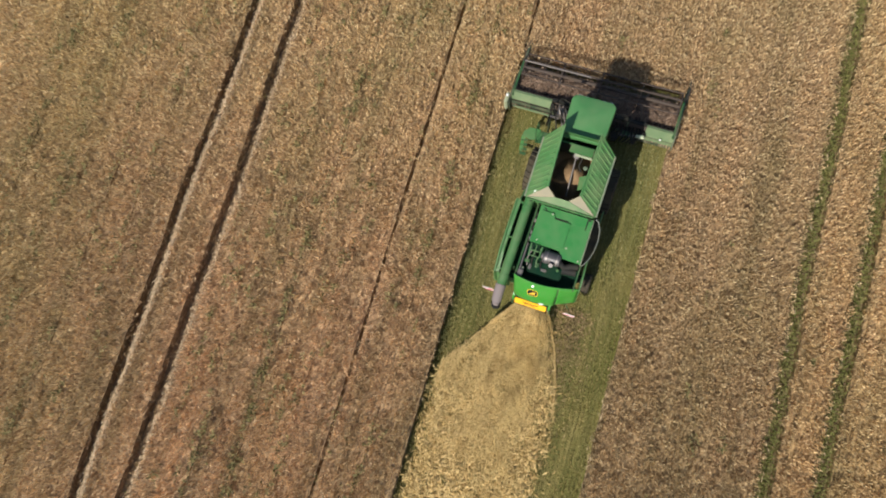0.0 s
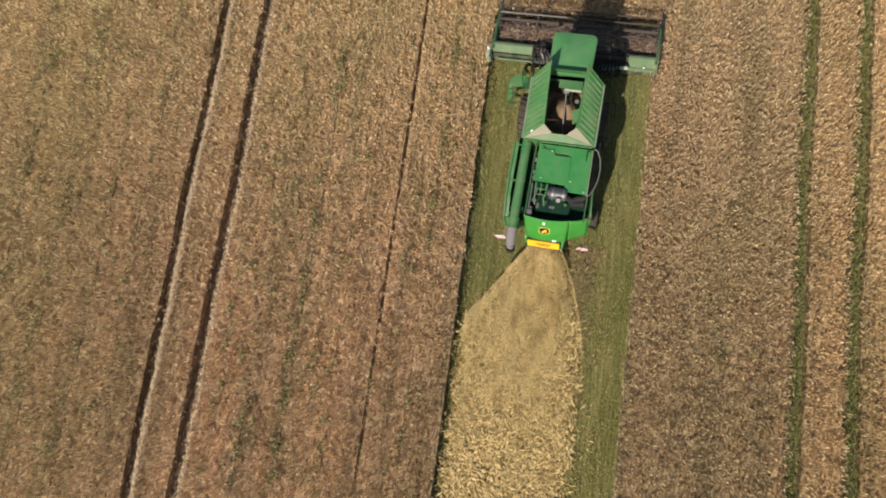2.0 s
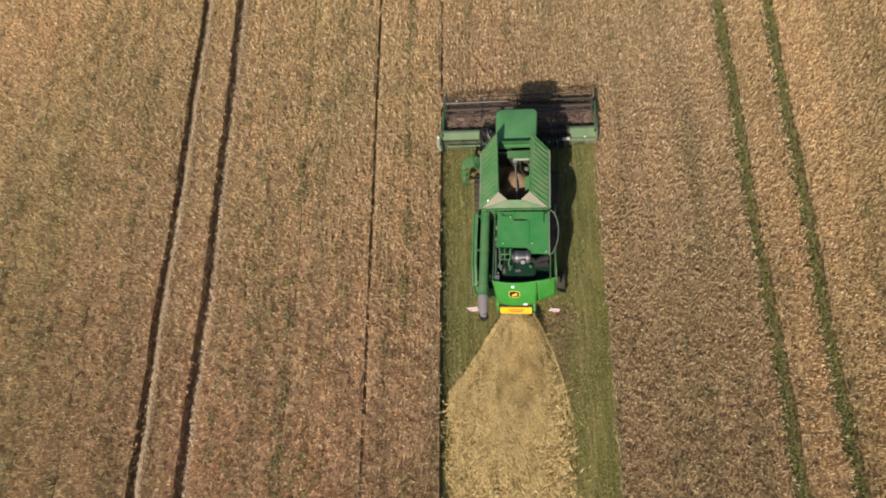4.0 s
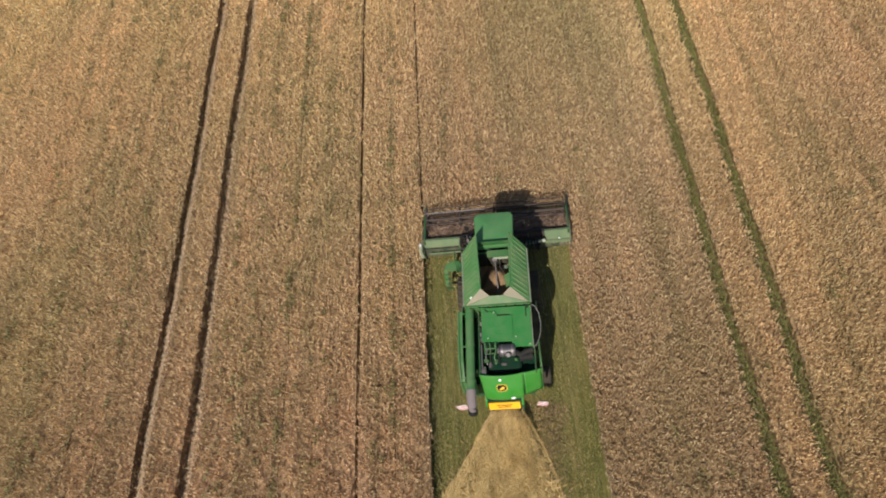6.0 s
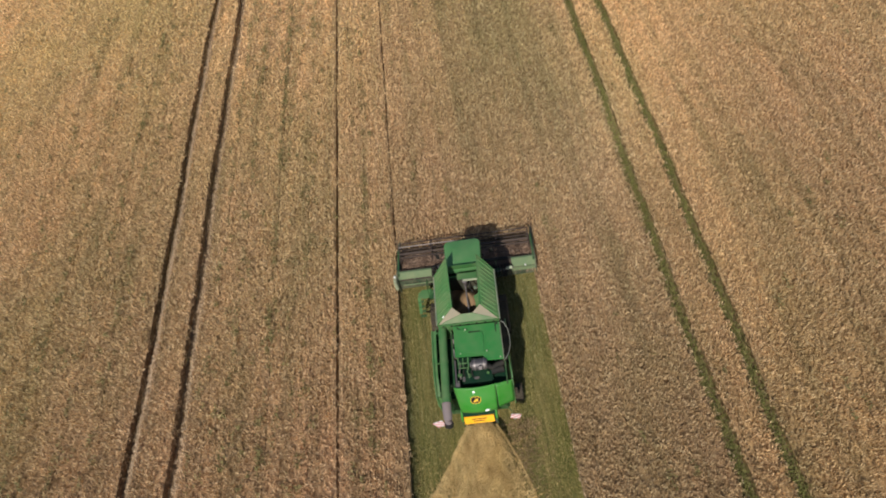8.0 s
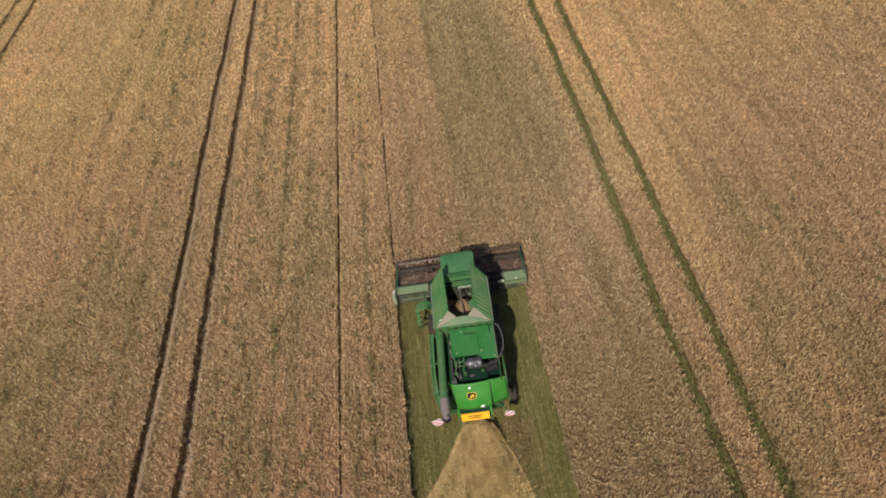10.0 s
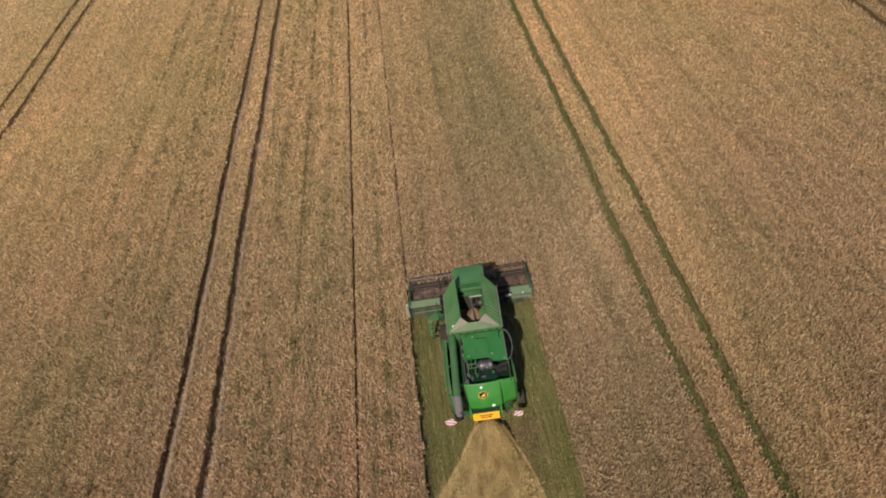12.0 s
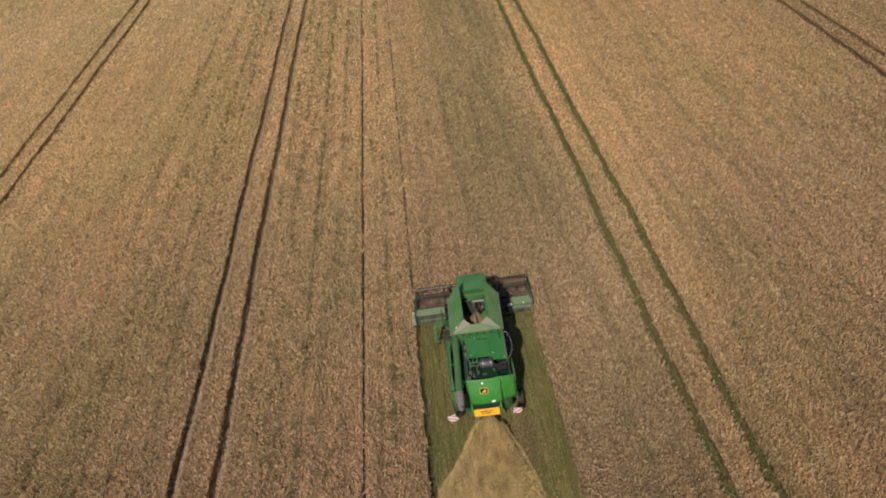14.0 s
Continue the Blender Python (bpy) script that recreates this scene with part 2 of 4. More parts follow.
def wheat_stalks():
    """The dense stalks below the ears: beds between the tracks, with ragged tops and open sides."""
    bm = bmesh.new()
    cuts = sorted([c + s * ((GREEN_HALF if c in TRACKS_GREEN else TRACK_HALF) + 0.09) for c in TRACKS_BARE + TRACKS_GREEN for s in (-1, 1)] + [c + s * half for c, half, _ in THIN if half and c < CUT_L - 0.5 for s in (-1, 1)])
    edges = [-150] + cuts + [150]
    beds = []
    for a, c in zip(edges[::2], edges[1::2]):
        if a < CUT_L < c:
            beds += [(a, CUT_L - 0.04, -60, 170), (CUT_L + 0.06, CUT_R + 0.06, CUT_FRONT + 0.15, 170), (CUT_R + 0.06, c, -60, 170)]
        else:
            beds.append((a, c, -60, 170))
    for a, c, y0, y1 in beds:
        nx, ny = max(2, min(60, int((c - a) / 0.8) + 1)), int((y1 - y0) / 1.0)
        tops = []
        for j in range(ny + 1):
            y = y0 + (y1 - y0) * j / ny
            row = []
            for i in range(nx + 1):
                x = a + (c - a) * i / nx
                off = sway(y, (TRACKS_BARE + TRACKS_GREEN).index(min(TRACKS_BARE + TRACKS_GREEN, key=lambda q: abs(q - x)))) if i in (0, nx) and abs(x) > 7 else 0
                row.append(bm.verts.new((x + off, y, 0.40 + RNG.uniform(-0.05, 0.05))))
            tops.append(row)
        for j, i in itertools.product(range(ny), range(nx)):
            bm.faces.new((tops[j][i], tops[j][i + 1], tops[j + 1][i + 1], tops[j + 1][i]))
        rim = [r[0] for r in tops] + tops[-1][1:] + [r[-1] for r in tops[-2::-1]] + tops[0][-2:0:-1]
        low = [bm.verts.new((v.co.x, v.co.y, 0.0)) for v in rim]
        for k in range(len(rim)):
            bm.faces.new((rim[k], rim[(k + 1) % len(rim)], low[(k + 1) % len(rim)], low[k]))
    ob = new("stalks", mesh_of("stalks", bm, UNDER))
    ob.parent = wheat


def tufts(name, at, height, spread, width, mat, leaves):
    """Many heads of wheat as one mesh: each a fan of pointed ears that share one foot."""
    n = len(at)
    height, spread, width = height[:, None], spread[:, None], width[:, None]
    turn = RNG.uniform(0, 6.283, n)[:, None] + np.arange(leaves)[None, :] * 6.283 / leaves + RNG.normal(0, 0.35, (n, leaves))
    out = spread * RNG.uniform(0.55, 1.25, (n, leaves))
    lean = np.stack([RNG.normal(0.01, 0.03, n), RNG.normal(-0.035, 0.03, n)], 1)
    v = np.zeros((n, 1 + 2 * leaves, 3), np.float32)
    v[:, 0] = at
    tip, mid = v[:, 1::2], v[:, 2::2]
    tip[:, :, 0] = at[:, :1] + lean[:, :1] + out * np.cos(turn)
    tip[:, :, 1] = at[:, 1:2] + lean[:, 1:] + out * np.sin(turn)
    tip[:, :, 2] = at[:, 2:] + height * RNG.uniform(0.78, 1.12, (n, leaves))
    side = width * RNG.choice((-1.0, 1.0), (n, leaves))
    mid[:, :, 0] = at[:, :1] + lean[:, :1] * 0.7 + 0.7 * out * np.cos(turn) - side * np.sin(turn)
    mid[:, :, 1] = at[:, 1:2] + lean[:, 1:] * 0.7 + 0.7 * out * np.sin(turn) + side * np.cos(turn)
    mid[:, :, 2] = at[:, 2:] + height * RNG.uniform(0.60, 0.95, (n, leaves))
    k = np.arange(leaves)
    corner = np.stack([np.zeros(leaves, int), 1 + 2 * k, 2 + 2 * k], 1)[None] + (np.arange(n) * (1 + 2 * leaves))[:, None, None]
    me = bpy.data.meshes.new(name)
    me.vertices.add(n * (1 + 2 * leaves))
    me.vertices.foreach_set("co", v.ravel())
    me.loops.add(3 * leaves * n)
    me.loops.foreach_set("vertex_index", corner.ravel().astype(np.int32))
    me.polygons.add(leaves * n)
    me.polygons.foreach_set("loop_start", np.arange(0, 3 * leaves * n, 3, dtype=np.int32))
    me.update(calc_edges=True)
    me.materials.append(mat)
    return me


def wheat_ears():
    """Heads of wheat, thick and fine round the harvester, coarser far up the field."""
    def inner(x, y, x0, x1, y0, y1, soft):
        return np.clip(np.minimum(np.minimum(x - x0, x1 - x), np.minimum((y - y0) * 3, y1 - y)) / soft, 0, 1)
    # bounds, heads to the square metre, size, ears to a head
    layers = [(-80, 60, -30, 100, 22, 1.4, 3), (-48, 44, -20, 62, 80, 0.98, 3), (-32, 26, -20, 25, 190, 0.86, 3)]
    for i, (x0, x1, y0, y1, dense, s, leaves) in enumerate(layers):
        n = int((x1 - x0) * (y1 - y0) * dense)
        x, y = RNG.uniform(x0, x1, n), RNG.uniform(y0, y1, n)
        rows = RNG.random(n) < 0.75
        x = np.where(rows, np.round(x / 0.15) * 0.15 + RNG.normal(0, 0.025, n), x)
        ok = standing(x, y)
        near, mid = inner(x, y, -32, 26, -20, 26, 7.0), inner(x, y, -48, 44, -20, 62, 12.0)
        ok &= RNG.random(n) < (1 - mid, mid * (1 - near), near)[i]
        ok &= (x < 24 + 0.66 * (y + 10)) & (x > -36 - 0.46 * (y + 3)) if i else (np.abs(x + 8) < 42 + 0.4 * np.maximum(y, 0))
        ok &= RNG.random(n) < 0.88 + 0.16 * lumps(x, y, 2.2, 3) + np.where((x > CUT_R) & (x < 9), 0.18, 0.10) * lumps(x, y, 0.7, 4)
        x, y = x[ok], y[ok]
        n = len(x)
        z = 0.44 + 0.04 * lumps(x, y, 3.0, 5) + 0.03 * lumps(x, y, 0.6, 6) + RNG.normal(0, 0.035, n)
        ob = new("ears", tufts("ears", np.stack([x, y, z], 1), RNG.uniform(0.15, 0.24, n), RNG.uniform(0.06, 0.11, n) * s * (1.14 if i == 2 else 1), RNG.uniform(0.030, 0.050, n) * s * (0.90 if i == 2 else 1), WHEAT, leaves))
        ob.parent = wheat


wheat_stalks()
wheat_ears()


def scattered(x0, x1, y0, y1, dense):
    n = int((x1 - x0) * (y1 - y0) * dense)
    return RNG.uniform(x0, x1, n), RNG.uniform(y0, y1, n)


# green growth in the wheel tracks of the second tramline, a little in the first
at = []
for i, c in enumerate(TRACKS_BARE + TRACKS_GREEN):
    green = c in TRACKS_GREEN
    x, y = scattered(-0.22, 0.22, -25, 100, 1350 if green else 60)
    keep = RNG.random(len(x)) < (1 if green else np.clip(lumps(x, y, 6, 20 + i), 0, 1))
    if green:
        x = RNG.normal(0, 0.135, len(x))
        keep = RNG.random(len(x)) < 0.95 + 0.25 * lumps(0 * x, y, 7, 41 + i)
    at.append(np.stack([c + sway(y, i) + x, y, RNG.uniform(0.1, 0.46, len(x)) if green else RNG.uniform(0, 0.15, len(x))], 1)[keep])
at = np.concatenate(at)
n = len(at)
tagged(new("track_weeds", blades("track_weeds", at, RNG.uniform(0, 6.28, n), RNG.uniform(0.3, 1.3, n), RNG.uniform(0.08, 0.18, n), RNG.uniform(0.016, 0.034, n), GRASS)),
       "green weeds grown in the wheel tracks of the wheat field", "weeds", kind="stuff")

# pale stems that lean out over the sunny edges of tracks and cut strip
at = []
for c, off, i, thickly in ((-15.06, TRACK_HALF, 0, 240), (-13.13, TRACK_HALF, 1, 70), (8.98, -GREEN_HALF, 6, 4), (10.84, -GREEN_HALF, 7, 5), (CUT_R, 0.02, 9, 8)):
    y = RNG.uniform(-18, 60 if c != CUT_R else CUT_FRONT - 0.3, int(thickly * (78 if c != CUT_R else 24)))
    at.append(np.stack([c + off + (sway(y, i) if c != CUT_R else 0.05 * np.sin(y * 2.7)) + RNG.normal(0.03, 0.05, len(y)), y, RNG.uniform(0.46, 0.70, len(y))], 1))
at = np.concatenate(at)
n = len(at)
# pale tone: sunlight on the track walls put into the stems' colour
PALE_LIT_STEM = plants("pale bent stems with sunlight in colour", [(0.0, (0.56, 0.39, 0.22)), (1.0, (0.82, 0.62, 0.40))], ((0.9, 0.9, 0.85), (0.8, 0.8, 0.75)))
ob = new("edge_stems", blades("edge_stems", at, RNG.normal(-1.57, 0.25, n), RNG.uniform(-0.1, 0.4, n), RNG.uniform(0.10, 0.22, n), RNG.uniform(0.015, 0.03, n), PALE_LIT_STEM))
ob.parent = wheat

# bent stems and dead leaves on the floor of the bare tracks
at = []
for i, c in enumerate(TRACKS_BARE):
    x, y = scattered(-0.32, 0.32, -22, 80, 420 if i < 2 else 120)
    ok = RNG.random(len(x)) < 0.25 + 0.75 * (np.abs(x) / 0.32) ** 1.5 + 0.15 * lumps(x, y, 3.0, 71 + i)
    x, y = x[ok], y[ok]
    at.append(np.stack([c + sway(y, i) + x, y, RNG.uniform(0.02, 0.10, len(x)) + 0.32 * (np.abs(x) / 0.32) ** 2 * RNG.random(len(x))], 1))
at = np.concatenate(at)
n = len(at)
ob = new("track_litter", blades("track_litter", at, RNG.uniform(0, 6.28, n), RNG.uniform(0.2, 1.2, n), RNG.uniform(0.08, 0.20, n), RNG.uniform(0.02, 0.045, n), UNDER, corners=3))
ob.parent = wheat

# weed nests in the wheat
at = []
for k in range(2700):
    x, y = RNG.uniform(-40, 30), RNG.uniform(-14, 75)
    if RNG.random() < 0.75:
        x = RNG.choice((-22.9, -20.6, -18.5, -17.1, -12.05, -10.9, -9.25, -9.25, -7.6, -4.55)) + RNG.normal(0, 0.06) + (RNG.normal(0, 0.6) if k % 2 else 0)
    if min(abs(x - c) for c in TRACKS_BARE + TRACKS_GREEN) < 0.7 or (CUT_L - 0.7 < x < CUT_R + 0.7 and y < CUT_FRONT + 1):
        continue
    m = int(RNG.integers(5, 26))
    spread = RNG.uniform(0.03, 0.085)
    at.append(np.stack([RNG.normal(x, spread, m), RNG.normal(y, spread * 3.2, m), RNG.uniform(0.54, 0.72, m)], 1))
at = np.concatenate(at)
n = len(at)
tagged(new("crop_weeds", blades("crop_weeds", at, RNG.uniform(0, 6.28, n), RNG.uniform(0.1, 1.2, n), RNG.uniform(0.10, 0.2, n), RNG.uniform(0.04, 0.08, n), WEED)),
       "dull green weeds growing up through the wheat", "weeds", kind="stuff")

# stubble and weeds of the cut strip
x, y = scattered(CUT_L, CUT_R, -60, CUT_FRONT, 950)
near = (y > -18) | (RNG.random(len(x)) < 0.08)
x, y = x[near], y[near]
rows = RNG.random(len(x)) < 0.7
x = np.where(rows, np.round(x / 0.15) * 0.15 + RNG.normal(0, 0.025, len(x)), x)
at = np.stack([x, y, np.full(len(x), 0.02)], 1)
# taller growth left standing along the crop's foot
xe, ye = CUT_L + np.abs(RNG.normal(0, 0.16, 9000)), RNG.uniform(-22, CUT_FRONT - 0.8, 9000)
at = np.concatenate([at, np.stack([xe, ye, np.full(9000, 0.02)], 1)])
n = len(at)
tall = np.where(np.arange(n) < n - 9000, RNG.uniform(0.05, 0.15, n), RNG.uniform(0.14, 0.34, n))
tagged(new("stubble", blades("stubble", at, RNG.uniform(0, 6.28, n), RNG.uniform(0.4, 1.5, n), tall, RNG.uniform(0.012, 0.032, n), STUBBLE, corners=3)),
       "short green stubble and weeds on the cut strip", "stubble", kind="stuff")

# chopped straw on the strip behind the harvester, and the straw still falling from the spreader
straw = tagged(new("straw_swath"), "chopped yellow straw spread behind the harvester", "straw", kind="stuff")
x, y = scattered(-3.1, 2.4, -60, -4.0, 1000)
fan = np.clip((-3.6 - y) / 3.2, 0, 1)
left, right = -0.6 - 2.3 * fan, 0.7 + 0.85 * fan
edge = np.minimum(x - left, right - x)
ok = RNG.random(len(x)) < np.clip(0.35 + edge / 0.6, 0.008, 1) * np.clip((-4.6 - y) / 3.4, 0.05, 1) * np.where(y < -24, 0.5, 1)
ok &= RNG.random(len(x)) < 0.68 + 0.5 * lumps(x, y * 0.6 + x * 0.4, 0.55, 31)
x, y = x[ok], y[ok]
n = len(x)
at = np.stack([x, y, 0.05 + RNG.uniform(0, 0.14, n) + 0.05 * lumps(x, y, 0.8, 33)], 1)
ob = new("straw_bed", blades("straw_bed", at, RNG.uniform(0, 6.28, n), RNG.normal(0.0, 0.28, n), RNG.uniform(0.12, 0.34, n), RNG.uniform(0.02, 0.05, n), STRAW))
ob.parent = straw
# puffs of straw thrown out in a bell: each a cloud of short bits drawn out along the throw, and a thin jet along either rim
def bell(u, v):
    """How far out the throw lies: u from the spreader backwards, v from rim to rim."""
    reach = 1 - np.exp(-1.55 * np.minimum(u, 1.4))
    open_ = np.clip(u / 0.70, 0, 1)
    return np.where(v < 0, v * (0.50 + 2.2 * open_ * (1.25 - 0.25 * open_)), v * (0.48 + 1.6 * reach))


puffs, jets = 900, 150
u = np.abs(RNG.normal(0.0, 0.62, puffs)) + 0.02
v = np.clip(RNG.normal(-0.03, 0.34 + 0.16 * np.clip(u / 0.8, 0, 1), puffs), -0.9, 0.92)
v[:jets] = np.where(RNG.random(jets) < 0.5, -1.0, 1.0) + RNG.normal(0, 0.02, jets)
u[:jets] = RNG.uniform(0.0, 0.85, jets)
lift_off = 0.10 + 1.2 * np.exp(-u / 0.17)
centre = np.stack([bell(u, v), -3.48 - 4.3 * u, np.maximum(RNG.uniform(0.08, 0.40, puffs) * (1 - 0.6 * np.clip(v, 0, 1)), lift_off * (1 - 0.55 * np.clip(v, 0, 1)))], 1)
bits = RNG.integers(80, 620, puffs)
bits[:jets] = np.where(v[:jets] < 0, 160, 120)
which = np.repeat(np.arange(puffs), bits)
n = len(which)
thin = which < jets
wide = np.where(thin, 0.032, (0.07 + 0.16 * np.minimum(u, 1.1))[which])
heading = np.arctan2(-0.43, bell(u + 0.1, v) - bell(u, v))[which]
off, cross, lift = RNG.normal(0, 1, n) * wide * np.where(thin, 5.0, 3.3), RNG.normal(0, 1, n) * wide * 0.48, RNG.normal(0, 1, n) * wide * 0.8
at = centre[which] + np.stack([np.cos(heading) * off - np.sin(heading) * cross, np.sin(heading) * off + np.cos(heading) * cross, lift], 1)
billow = lumps(at[:, 0], at[:, 1] * 0.45, 1.0, 61) + 0.6 * lumps(at[:, 0], at[:, 1] * 0.35, 0.4, 62)
at[:, 2] = np.maximum(at[:, 2] + 0.05 * billow, 0.06)
loose = np.clip((0.95 - v[which]) / 0.5, 0.35, 1)     # thinner towards the far rim
ok = (at[:, 1] < -3.44) & (at[:, 0] > CUT_L + 0.05) & (RNG.random(n) < np.clip(0.78 + 0.5 * billow, 0.42, 1) * loose)
at, heading = at[ok], heading[ok]
n = len(at)
ob = new("falling_straw", blades("falling_straw", at, heading + RNG.normal(0, 0.35, n), RNG.normal(-0.1, 0.4, n), RNG.uniform(0.035, 0.09, n), RNG.uniform(0.008, 0.017, n), CHAFF, corners=3))
ob.parent = straw

# dusty brown chaff blown beside the swath
n = 1500
x, y = RNG.normal(1.45, 0.42, n), -3.2 - np.abs(RNG.normal(0, 1.7, n))
chaff = blades("loose_chaff", np.stack([x, y, RNG.uniform(0.04, 0.16, n)], 1), RNG.uniform(0, 6.28, n), RNG.normal(0, 0.4, n), RNG.uniform(0.06, 0.18, n), RNG.uniform(0.015, 0.04, n), UNDER)
tagged(new("loose_chaff", chaff), "brown chaff scattered beside the straw swath", "chaff", kind="stuff")


# ---------------------------------------------------------------- machine materials
def paint(name, colour, dust=0.25, rough=0.35, dust_colour=(0.36, 0.29, 0.17), metal=0.0, spec=0.5):
    """Painted sheet metal with field dust on it and small scuffs."""
    m, nt, b = material(name, rough, metal, spec)
    film = ramp(nt, speckle(nt, 2.2, 5), [(0.35, (0, 0, 0)), (0.8, (1, 1, 1))])
    fine = ramp(nt, speckle(nt, 34, 4), [(0.40, (0.55, 0.55, 0.55)), (0.75, (1, 1, 1))])
    amount = mixed(nt, 1.0, mixed(nt, 1.0, film, fine, "MULTIPLY"), (dust, dust, dust), "MULTIPLY")
    tint = mixed(nt, ramp(nt, speckle(nt, 0.9, 3), [(0.3, (0, 0, 0)), (0.7, (1, 1, 1))]), tuple(c * 0.88 for c in colour), colour)
    nt.links.new(mixed(nt, amount, tint, dust_colour), b.inputs["Base Color"])
    nt.links.new(ramp(nt, film, [(0.0, (rough,) * 3), (1.0, (min(1, rough + 0.35),) * 3)]), b.inputs["Roughness"])
    bump(nt, b, speckle(nt, 3.5, 2), 0.12, 0.02)
    return m


GREEN = paint("green paint", (0.042, 0.150, 0.042), 0.3, 0.36)
GREEN_CLEAN = paint("bright green hood paint", (0.03, 0.225, 0.024), 0.15, 0.34)
GREEN_DUSTY = paint("dusty green paint", (0.05, 0.14, 0.045), 0.7, 0.6)
HEADER_SHEET = paint("pale dusty green sheet", (0.105, 0.165, 0.075), 0.7, 0.65, (0.27, 0.28, 0.16))
GREEN_COVER = paint("sun-bleached green cover", (0.056, 0.165, 0.046), 0.32, 0.55)
GREEN_DECK = paint("green deck paint", (0.026, 0.175, 0.036), 0.14, 0.42)
GREEN_ROOF = paint("faded green roof", (0.058, 0.19, 0.058), 0.4, 0.55, (0.18, 0.24, 0.12))
GREEN_DARK = paint("dark green paint", (0.012, 0.075, 0.018), 0.3, 0.55)
BLACK = paint("black machine parts", (0.012, 0.013, 0.013), 0.14, 0.7, spec=0.2)
# near-black green: shade of the bay and gaps put into the colour
PIT_SHADE = paint("shade-dark engine bay", (0.007, 0.034, 0.019), 0.06, 0.85, spec=0.05)
SCREEN = paint("black screen mesh", (0.004, 0.005, 0.005), 0.04, 0.9, spec=0.05)
STEEL = paint("dull grey steel", (0.19, 0.17, 0.165), 0.35, 0.45, metal=0.6)
SILVER = paint("grey muffler sheet", (0.085, 0.08, 0.085), 0.3, 0.45, metal=0.4)
CREAM = paint("cream canvas flaps", (0.25, 0.225, 0.155), 0.45, 0.8, (0.42, 0.33, 0.2))
REAR_COVER = paint("dusty pale green cover", (0.12, 0.20, 0.095), 0.75, 0.65, (0.30, 0.29, 0.18))
PALE = paint("pale dusty cover", (0.38, 0.43, 0.28), 0.4, 0.55)
HINGE = paint("dusty grey-green edge", (0.13, 0.17, 0.115), 0.6, 0.6)
DIVIDER = paint("worn dark green divider", (0.028, 0.055, 0.03), 0.6, 0.6)
HOOP = paint("dusty grey hoop", (0.12, 0.135, 0.115), 0.5, 0.5)
RUBBER = paint("grey rubber spout", (0.17, 0.14, 0.14), 0.3, 0.8)
TYRE = paint("dusty black tyre", (0.045, 0.038, 0.028), 0.85, 0.85, (0.12, 0.095, 0.055), spec=0.2)
YELLOW = paint("yellow paint", (0.75, 0.45, 0.02), 0.15, 0.4)
ORANGE = paint("orange-yellow plate", (0.95, 0.455, 0.014), 0.08, 0.45)
WHITE = paint("white reflective sheet", (0.85, 0.84, 0.82), 0.05, 0.4)
RED = paint("red reflective stripe", (0.52, 0.025, 0.018), 0.05, 0.4)
REEL = paint("worn dark reel", (0.046, 0.030, 0.024), 0.12, 0.65)
BAT = paint("light reel pipe", (0.19, 0.165, 0.155), 0.3, 0.4, metal=0.3)
# shade inside the tank put into the wall and floor colour
INSIDE_SHADE = paint("shaded tank wall", (0.022, 0.03, 0.02), 0.35, 0.7)
GRAIN, nt, b = material("wheat grain", 0.85, 0, 0.2)
nt.links.new(ramp(nt, speckle(nt, 60, 3), [(0.3, (0.15, 0.095, 0.05)), (0.7, (0.30, 0.195, 0.105))]), b.inputs["Base Color"])
bump(nt, b, speckle(nt, 70, 3), 0.5, 0.02)
GLASS, nt, b = material("tinted cab glass", 0.05, 0, 0.5)
b.inputs["Base Color"].default_value, b.inputs["Transmission Weight"].default_value = (0.25, 0.32, 0.30, 1), 0.85
LENS, nt, b = material("clear lamp lens", 0.08, 0, 0.6)
b.inputs["Base Color"].default_value = (0.9, 0.9, 0.88, 1)


# ---------------------------------------------------------------- machine building tools
def part(name, bm, mat, parent, label="", smooth=True):
    ob = new(name, mesh_of(name, bm, mat, smooth))
    ob.parent = parent
    return tagged(ob, label) if label else ob


def box(bm, x0, x1, y0, y1, z0, z1, edge=0.0, m=None):
    made = bmesh.ops.create_cube(bm, size=1.0, matrix=Matrix.Translation(((x0 + x1) / 2, (y0 + y1) / 2, (z0 + z1) / 2)) @ Matrix.Diagonal((x1 - x0, y1 - y0, z1 - z0, 1)))
    vs = made["verts"]
    if m:
        bmesh.ops.transform(bm, matrix=m, verts=vs)
    if edge:
        es = list({e for v in vs for e in v.link_edges})
        bmesh.ops.bevel(bm, geom=es, offset=edge, segments=2, affect="EDGES", clamp_overlap=True)
    return bm


def slab(bm, pts, depth):
    """A flat or folded plate: a ring of corners, pushed by the vector depth."""
    d = Vector(depth)
    a = [bm.verts.new(p) for p in pts]
    c = [bm.verts.new(Vector(p) + d) for p in pts]
    bm.faces.new(a)
    bm.faces.new(c[::-1])
    for i in range(len(pts)):
        j = (i + 1) % len(pts)
        bm.faces.new((a[i], c[i], c[j], a[j]))
    return bm


